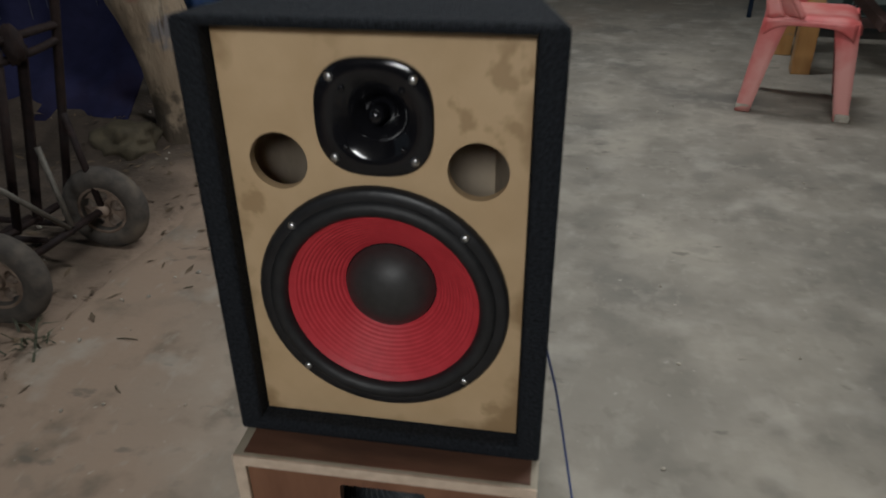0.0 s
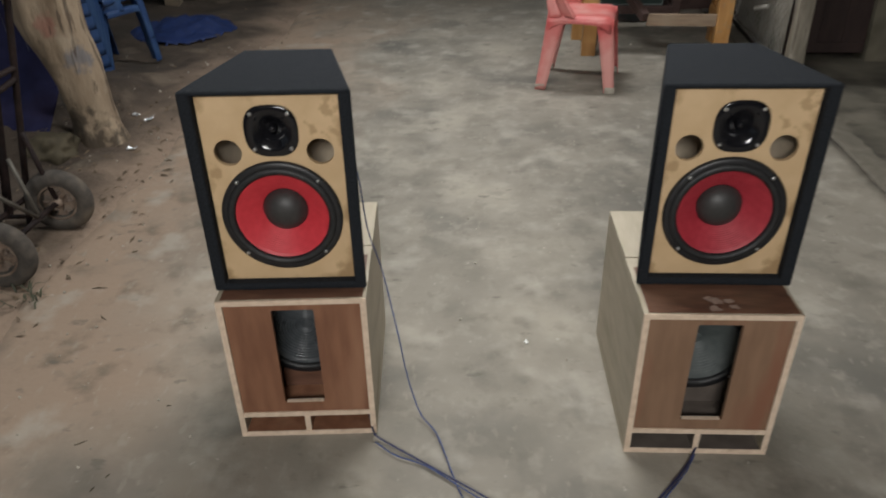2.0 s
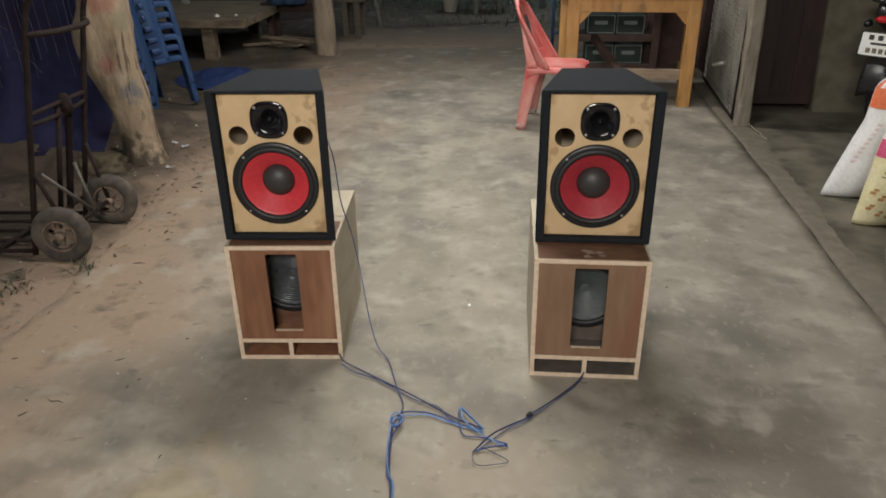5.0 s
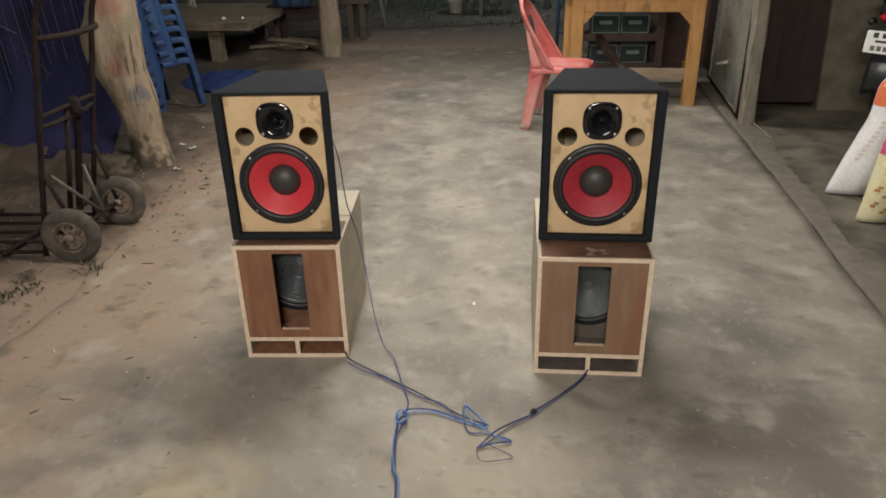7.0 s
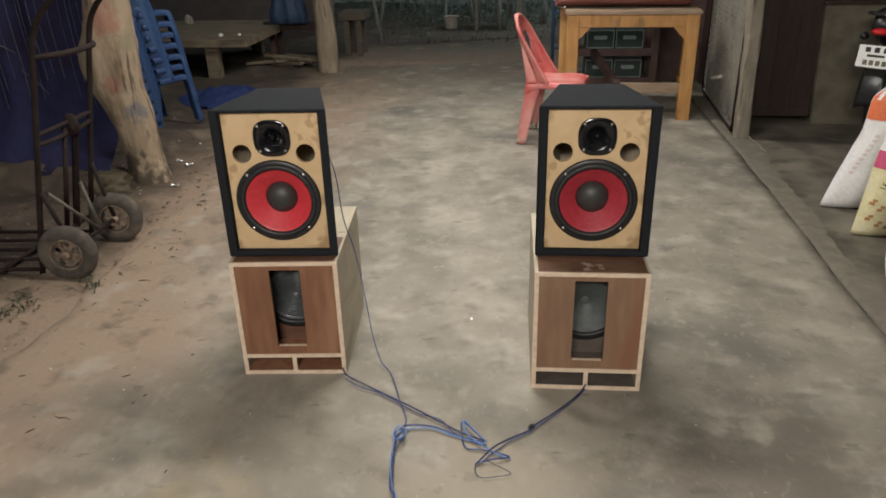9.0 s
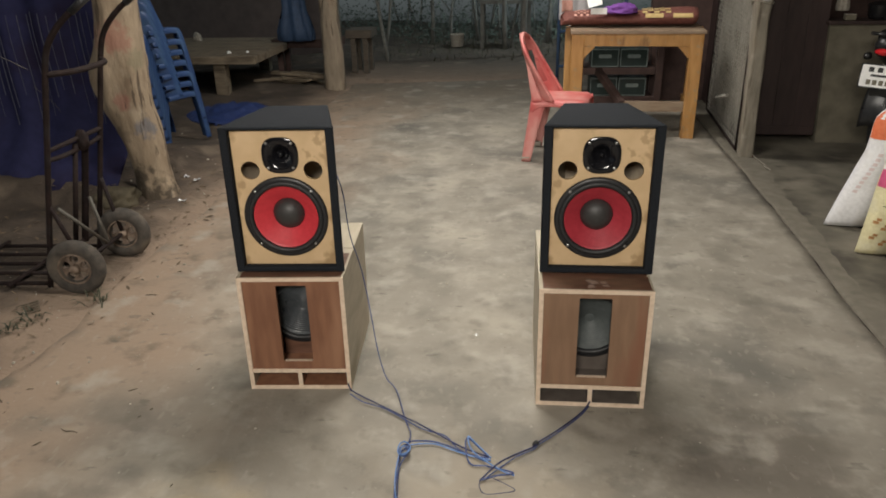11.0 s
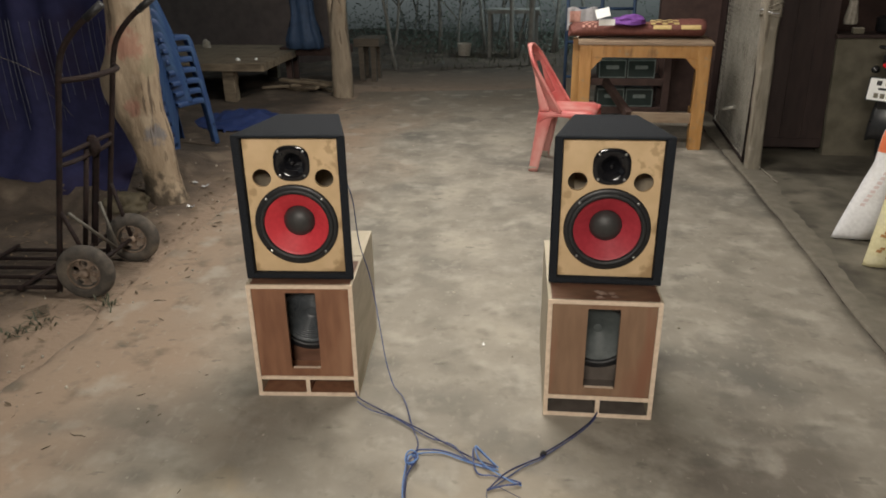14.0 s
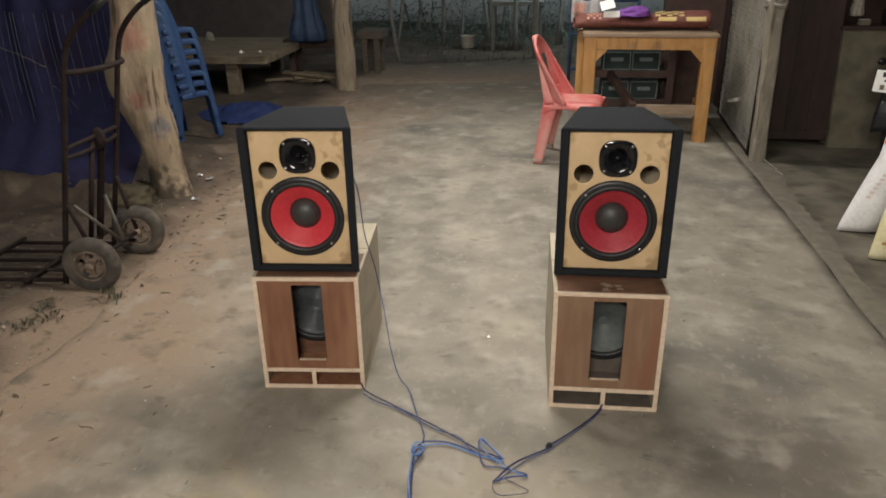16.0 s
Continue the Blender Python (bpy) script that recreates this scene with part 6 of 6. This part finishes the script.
def firewood():
    rnd = random.Random(12)
    for k in range(12):
        a = rnd.uniform(-0.6, 0.6)
        x, y, z = -1.75 + rnd.uniform(-0.22, 0.12), 6.35 + rnd.uniform(-0.1, 0.3), 0.03 + 0.028 * (k // 3)
        l = rnd.uniform(0.18, 0.34)
        bm = wobble(box(-l, l, -0.03, 0.03, -0.013, 0.013, 0.004), 0.01, 6, k)
        tagged(link("firewood", bm, OLD_WOOD, False, pose(x, y, z, rnd.uniform(-12, 12), rnd.uniform(-10, 10), math.degrees(a))), "split weathered piece of firewood on a heap", "firewood", "heap of firewood")


firewood()
structure("wall_west", box(-9, -2.0, 8.3, 8.4, -0.03, 3.2), HAZE_BOARD, "dark boarded shed side behind the platform", "wall")


# ---- night garden ----
def sapling(x, y, h, r, seed, lean):
    rnd = random.Random(seed)
    t = thing("sapling", "thin grey sapling at the edge of the dark garden", "tree", None, "saplings")
    pts = [(x + lean * z + 0.03 * math.sin(z * 3 + seed), y + 0.03 * math.cos(z * 2 + seed), z - 0.03) for z in [h * k / 8 for k in range(9)]]
    part("trunk", tube(pts, [lerp(r, r * 0.4, k / 8) for k in range(9)], 8), TWIG, t, "", True)
    crown = bmesh.new()
    for b in range(7):
        k = rnd.randint(2, 8)
        p = Vector(pts[k])
        a = rnd.uniform(0, math.tau)
        q = p + Vector((math.cos(a) * 0.5, math.sin(a) * 0.3, rnd.uniform(0.1, 0.6)))
        part("limb", tube([p, p.lerp(q, 0.5) + Vector((0, 0, 0.05)), q], [r * 0.45, r * 0.3, r * 0.12], 6), TWIG, t, "", True)
        leaves(crown, q, 0.28, 45, rnd)
    tagged(part("crown", crown, LEAF, t, "sparse dark leaves"), kind="stuff")


def leaves(bm, at, spread, count, rnd, size=0.05):
    for _ in range(count):
        c = at + Vector((rnd.gauss(0, spread), rnd.gauss(0, spread), rnd.gauss(0, spread * 0.8)))
        if c.z < 0.02:
            c.z = abs(c.z) * 0.5 + 0.02
        d = Vector((rnd.uniform(-1, 1), rnd.uniform(-1, 1), rnd.uniform(-0.8, 0.5))).normalized()
        s = d.orthogonal().normalized()
        l = size * rnd.uniform(0.6, 1.4)
        bm.faces.new([bm.verts.new(p) for p in (c, c + d * l * 0.5 + s * l * 0.25, c + d * l, c + d * l * 0.5 - s * l * 0.25)])


for k, (x, y, h, r, lean) in enumerate([(-1.05, 7.9, 2.6, 0.026, -0.22), (-1.25, 8.6, 3.0, 0.022, 0.10), (-0.75, 9.6, 3.0, 0.03, 0.02), (-0.1, 9.9, 3.2, 0.028, -0.05), (0.35, 9.0, 3.0, 0.035, 0.03), (0.66, 8.4, 3.2, 0.045, -0.04), (0.12, 10.6, 3.4, 0.03, 0.06), (0.95, 9.6, 3.2, 0.03, 0.02), (-2.1, 9.3, 3.2, 0.03, 0.05), (1.4, 10.4, 3.2, 0.03, -0.03)]):
    sapling(x, y, h, r, 30 + k, lean)


scatter = random.Random(41)
for k in range(16):
    sapling(scatter.uniform(-1.6, 1.5), scatter.uniform(8.8, 11.8), scatter.uniform(1.8, 2.8), scatter.uniform(0.010, 0.020), 60 + k, scatter.uniform(-0.30, 0.30))


def thicket():
    rnd = random.Random(77)
    bm = bmesh.new()
    for _ in range(260):
        y = rnd.uniform(9.4, 12.0)
        c = Vector((rnd.uniform(-5.0, 6.0), y, abs(rnd.gauss(0.0, 1.0)) * 0.12))
        leaves(bm, c, 0.22, 50, rnd, 0.045)
    for _ in range(26):
        c = Vector((rnd.uniform(-5.0, 6.0), rnd.uniform(10.5, 12.0), rnd.uniform(0.3, 2.2)))
        leaves(bm, c, 0.35, 30, rnd, 0.05)
    structure("thicket", bm, LEAF, "dark tangled bushes and leaves beyond the yard", "bushes", kind="stuff")
    g = bmesh.new()
    for _ in range(2600):
        x, y = rnd.uniform(-3.0, 4.0), rnd.uniform(8.0, 10.8)
        h, a = rnd.uniform(0.03, 0.13) * (0.5 + 0.5 * min(1, (y - 7) / 1.5)), rnd.uniform(0, math.tau)
        b = Vector((x, y, -0.01))
        s = Vector((math.cos(a), math.sin(a), 0)) * 0.006
        tip = b + Vector((rnd.gauss(0, 0.03), rnd.gauss(0, 0.03), h))
        g.faces.new([g.verts.new(p) for p in (b - s, b + s, tip)])
    structure("yard_grass", g, GRASS, "sparse dull green weeds on the yard", "grass", kind="stuff")


thicket()
# Backdrop emits light, more towards the top, in place of haze.
HAZE_GLOW = bpy.data.materials.new("night_haze_glow")
HAZE_GLOW.use_nodes = True
HAZE_GLOW.node_tree.nodes["Principled BSDF"].inputs["Base Color"].default_value = (0.02, 0.025, 0.026, 1)
HAZE_GLOW.node_tree.nodes["Principled BSDF"].inputs["Emission Color"].default_value = (0.86, 0.98, 0.97, 1)
mist = HAZE_GLOW.node_tree.nodes.new("ShaderNodeTexNoise")
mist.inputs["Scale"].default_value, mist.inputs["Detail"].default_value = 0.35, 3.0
glow = HAZE_GLOW.node_tree.nodes.new("ShaderNodeMapRange")
rise = HAZE_GLOW.node_tree.nodes.new("ShaderNodeMapRange")
place = HAZE_GLOW.node_tree.nodes.new("ShaderNodeTexCoord")
apart = HAZE_GLOW.node_tree.nodes.new("ShaderNodeSeparateXYZ")
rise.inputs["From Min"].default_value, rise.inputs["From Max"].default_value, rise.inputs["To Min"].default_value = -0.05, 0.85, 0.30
HAZE_GLOW.node_tree.links.new(place.outputs["Object"], apart.inputs[0])
HAZE_GLOW.node_tree.links.new(apart.outputs["Z"], rise.inputs["Value"])
thin = HAZE_GLOW.node_tree.nodes.new("ShaderNodeMath")
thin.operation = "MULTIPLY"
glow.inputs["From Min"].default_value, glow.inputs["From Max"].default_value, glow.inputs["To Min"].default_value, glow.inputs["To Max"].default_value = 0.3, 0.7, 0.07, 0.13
HAZE_GLOW.node_tree.links.new(mist.outputs["Fac"], glow.inputs["Value"])
HAZE_GLOW.node_tree.links.new(glow.outputs["Result"], thin.inputs[0])
HAZE_GLOW.node_tree.links.new(rise.outputs["Result"], thin.inputs[1])
HAZE_GLOW.node_tree.links.new(thin.outputs[0], HAZE_GLOW.node_tree.nodes["Principled BSDF"].inputs["Emission Strength"])
structure("backdrop", box(-30, 30, 12.4, 12.6, -0.5, 12), HAZE_GLOW, "glowing board standing in for hazy distance behind the garden", "night haze")
t = thing("bucket", "old pale bucket standing in the dark yard", "bucket", pose(-0.34, 9.35, -0.01))
part("wall", lathe([(0.085, 0.0), (0.105, 0.17), (0.108, 0.175), (0.100, 0.172), (0.080, 0.01), (0, 0.01)], 28, m=Matrix.Rotation(radians(90), 4, "X")), GRIT, t, "", True)
part("rim", lathe([(0.106, 0.165), (0.112, 0.17), (0.106, 0.178)], 28, m=Matrix.Rotation(radians(90), 4, "X")), GRIT, t, "", True)


def far_table():
    t = thing("garden_table", "old plank table far back among the saplings", "table", pose(0.36, 9.2, 0))
    part("tabletop", box(-0.36, 0.36, -0.2, 0.2, 0.60, 0.65, 0.005), TWIG, t)
    for x in (-0.32, 0.32):
        for y in (-0.16, 0.16):
            part("leg", box(x - 0.025, x + 0.025, y - 0.025, y + 0.025, -0.03, 0.60, 0.004), TWIG, t)


far_table()


# ---- litter, sticks and grit ----
def litter():
    rnd = random.Random(5)
    bm = bmesh.new()
    for k in range(900):
        x = -1.05 - abs(rnd.gauss(0, 0.55)) if k < 240 else rnd.gauss(-1.80, 0.30)
        y = rnd.uniform(-0.6, 6.0) if k < 240 else rnd.uniform(0.9, 3.2)
        if x < -3.0 or x > -1.0:
            continue
        l, a = rnd.uniform(0.006, 0.028), rnd.uniform(0, math.tau)
        z = max(0.0, ground_height(x, y)) + 0.004
        d, s = Vector((math.cos(a), math.sin(a), rnd.uniform(-0.1, 0.3))) * l, Vector((-math.sin(a), math.cos(a), 0.1)) * l * rnd.uniform(0.12, 0.4)
        c = Vector((x, y, z))
        bm.faces.new([bm.verts.new(p) for p in (c - d, c + s, c + d, c - s)])
    structure("dry_litter", bm, LITTER, "dry leaf bits and chips scattered on the earth", "litter", kind="stuff")
    bm = bmesh.new()
    for _ in range(300):
        near = rnd.random() < 0.6
        x, y = (rnd.gauss(-1.35, 0.3), rnd.uniform(0.5, 4.5)) if near else (rnd.uniform(-1.0, 2.0), rnd.uniform(-0.2, 5.5))
        r = rnd.uniform(0.002, 0.006) * (1.8 if near and rnd.random() < 0.3 else 1)
        m = Matrix.LocRotScale((x, y, max(0.0, ground_height(x, y)) + 0.003), Euler((rnd.random() * 3, rnd.random() * 3, 0)), (r, r * 0.7, r * 0.6))
        bmesh.ops.create_icosphere(bm, subdivisions=1, radius=1.0, matrix=m)
    structure("grit", bm, GRIT, "pale grit and crumbs of mortar on the floor", "grit", kind="stuff")
    for k, (x, y, l, rz) in enumerate(((-0.963, 1.61, 0.013, 35), (-0.78, 0.39, 0.034, -16), (-0.888, 1.187, 0.018, -40), (-0.981, 1.357, 0.028, 4), (-1.063, 0.607, 0.012, 25), (-0.844, 0.319, 0.015, 48), (-0.688, 0.634, 0.016, 30), (-0.507, 0.782, 0.007, 10), (-0.584, 0.484, 0.008, 70), (-0.564, 0.527, 0.007, 60), (-0.325, 0.172, 0.009, 80), (-0.9, 2.4, 0.02, 20), (-1.25, 0.15, 0.02, 50))):
        tagged(link("twig", tube([(-l, 0, 0.002), (-l * 0.3, l * 0.16 * math.sin(k * 5), 0.003), (l * 0.35, -l * 0.12 * math.cos(k * 3), 0.0035), (l, l * 0.1, 0.002)], [0.0008, 0.0018, 0.0015, 0.0006], 6), STAIN, True, pose(x, y, 0.0, 0, 0, rz)), "short dark dry twig on the dusty floor", "twig", "twigs")
    for k, (x, y, rz) in enumerate(((-1.38, 2.55, 20), (-1.46, 2.95, 70), (-1.56, 3.02, 140))):
        bm = sheet(lambda u, v: ((u - 0.5) * 0.05, (v - 0.5) * 0.022, 0.005 + 0.010 * math.sin(u * 7) * math.sin(v * 5) ** 2 + 0.003), 8, 5, 0.0008)
        tagged(link("wrapper", bm, FOIL, False, pose(x, y, 0.02, 0, 0, rz)), "small shiny crumpled wrapper on the earth", "litter", "wrappers")
    bm = sheet(lambda u, v: ((u - 0.5) * 0.009, (v - 0.5) * 0.013, 0.002 + 0.006 * u * v), 4, 4, 0.0006)
    tagged(link("paper_scrap", bm, WHITE, False, pose(0.504, 1.105, 0.002, 0, 0, 30)), "tiny white paper scrap on the concrete", "litter")
    string = tube(smooth_path([(2.235, 3.67, 0.03), (2.25, 3.55, 0.022), (2.262, 3.47, 0.02), (2.25, 3.42, 0.02), (2.27, 3.36, 0.018)], 6), 0.0025, 6)
    tagged(link("plastic_string", string, GRIT, True), "wisp of white plastic string by the post", "string")


litter()


def weed(x, y, seed):
    rnd = random.Random(seed)
    bm = bmesh.new()
    for _ in range(20):
        a, l = rnd.uniform(0, math.tau), rnd.uniform(0.03, 0.09)
        b = Vector((x + rnd.gauss(0, 0.03), y + rnd.gauss(0, 0.03), 0.0))
        s = Vector((-math.sin(a), math.cos(a), 0)) * 0.0035
        mid = b + Vector((math.cos(a) * l * 0.4, math.sin(a) * l * 0.4, l * 0.5))
        tip = b + Vector((math.cos(a) * l, math.sin(a) * l, l * 0.45))
        v = [bm.verts.new(p) for p in (b - s, b + s, mid + s, mid - s, tip)]
        bm.faces.new((v[0], v[1], v[2], v[3])), bm.faces.new((v[3], v[2], v[4]))
    tagged(link("weed", bm, GRASS), "low green weed tuft in the dirt", "weed", "weeds", "stuff")


weed(-1.42, 0.98, 1)
weed(-1.36, 1.10, 2)
weed(-1.20, 1.30, 3)


DIRTY = mat("mud_caked_plastic", (0.10, 0.078, 0.056), (0.17, 0.135, 0.10), 40, 0.9, 0.3)


def broken_tile():
    t = thing("broken_grate", "broken pale ribbed plastic piece in the dirt", "litter", pose(-1.44, 1.16, 0.015, 8, -6, 35))
    for k in range(5):
        part("rib", box(-0.045, 0.045, -0.04 + 0.02 * k, -0.034 + 0.02 * k, 0, 0.008, 0.001), DIRTY, t)
    for x in (-0.045, 0.0, 0.04):
        part("rib", box(x, x + 0.006, -0.04, 0.046, 0.001, 0.007, 0.001), DIRTY, t)


broken_tile()
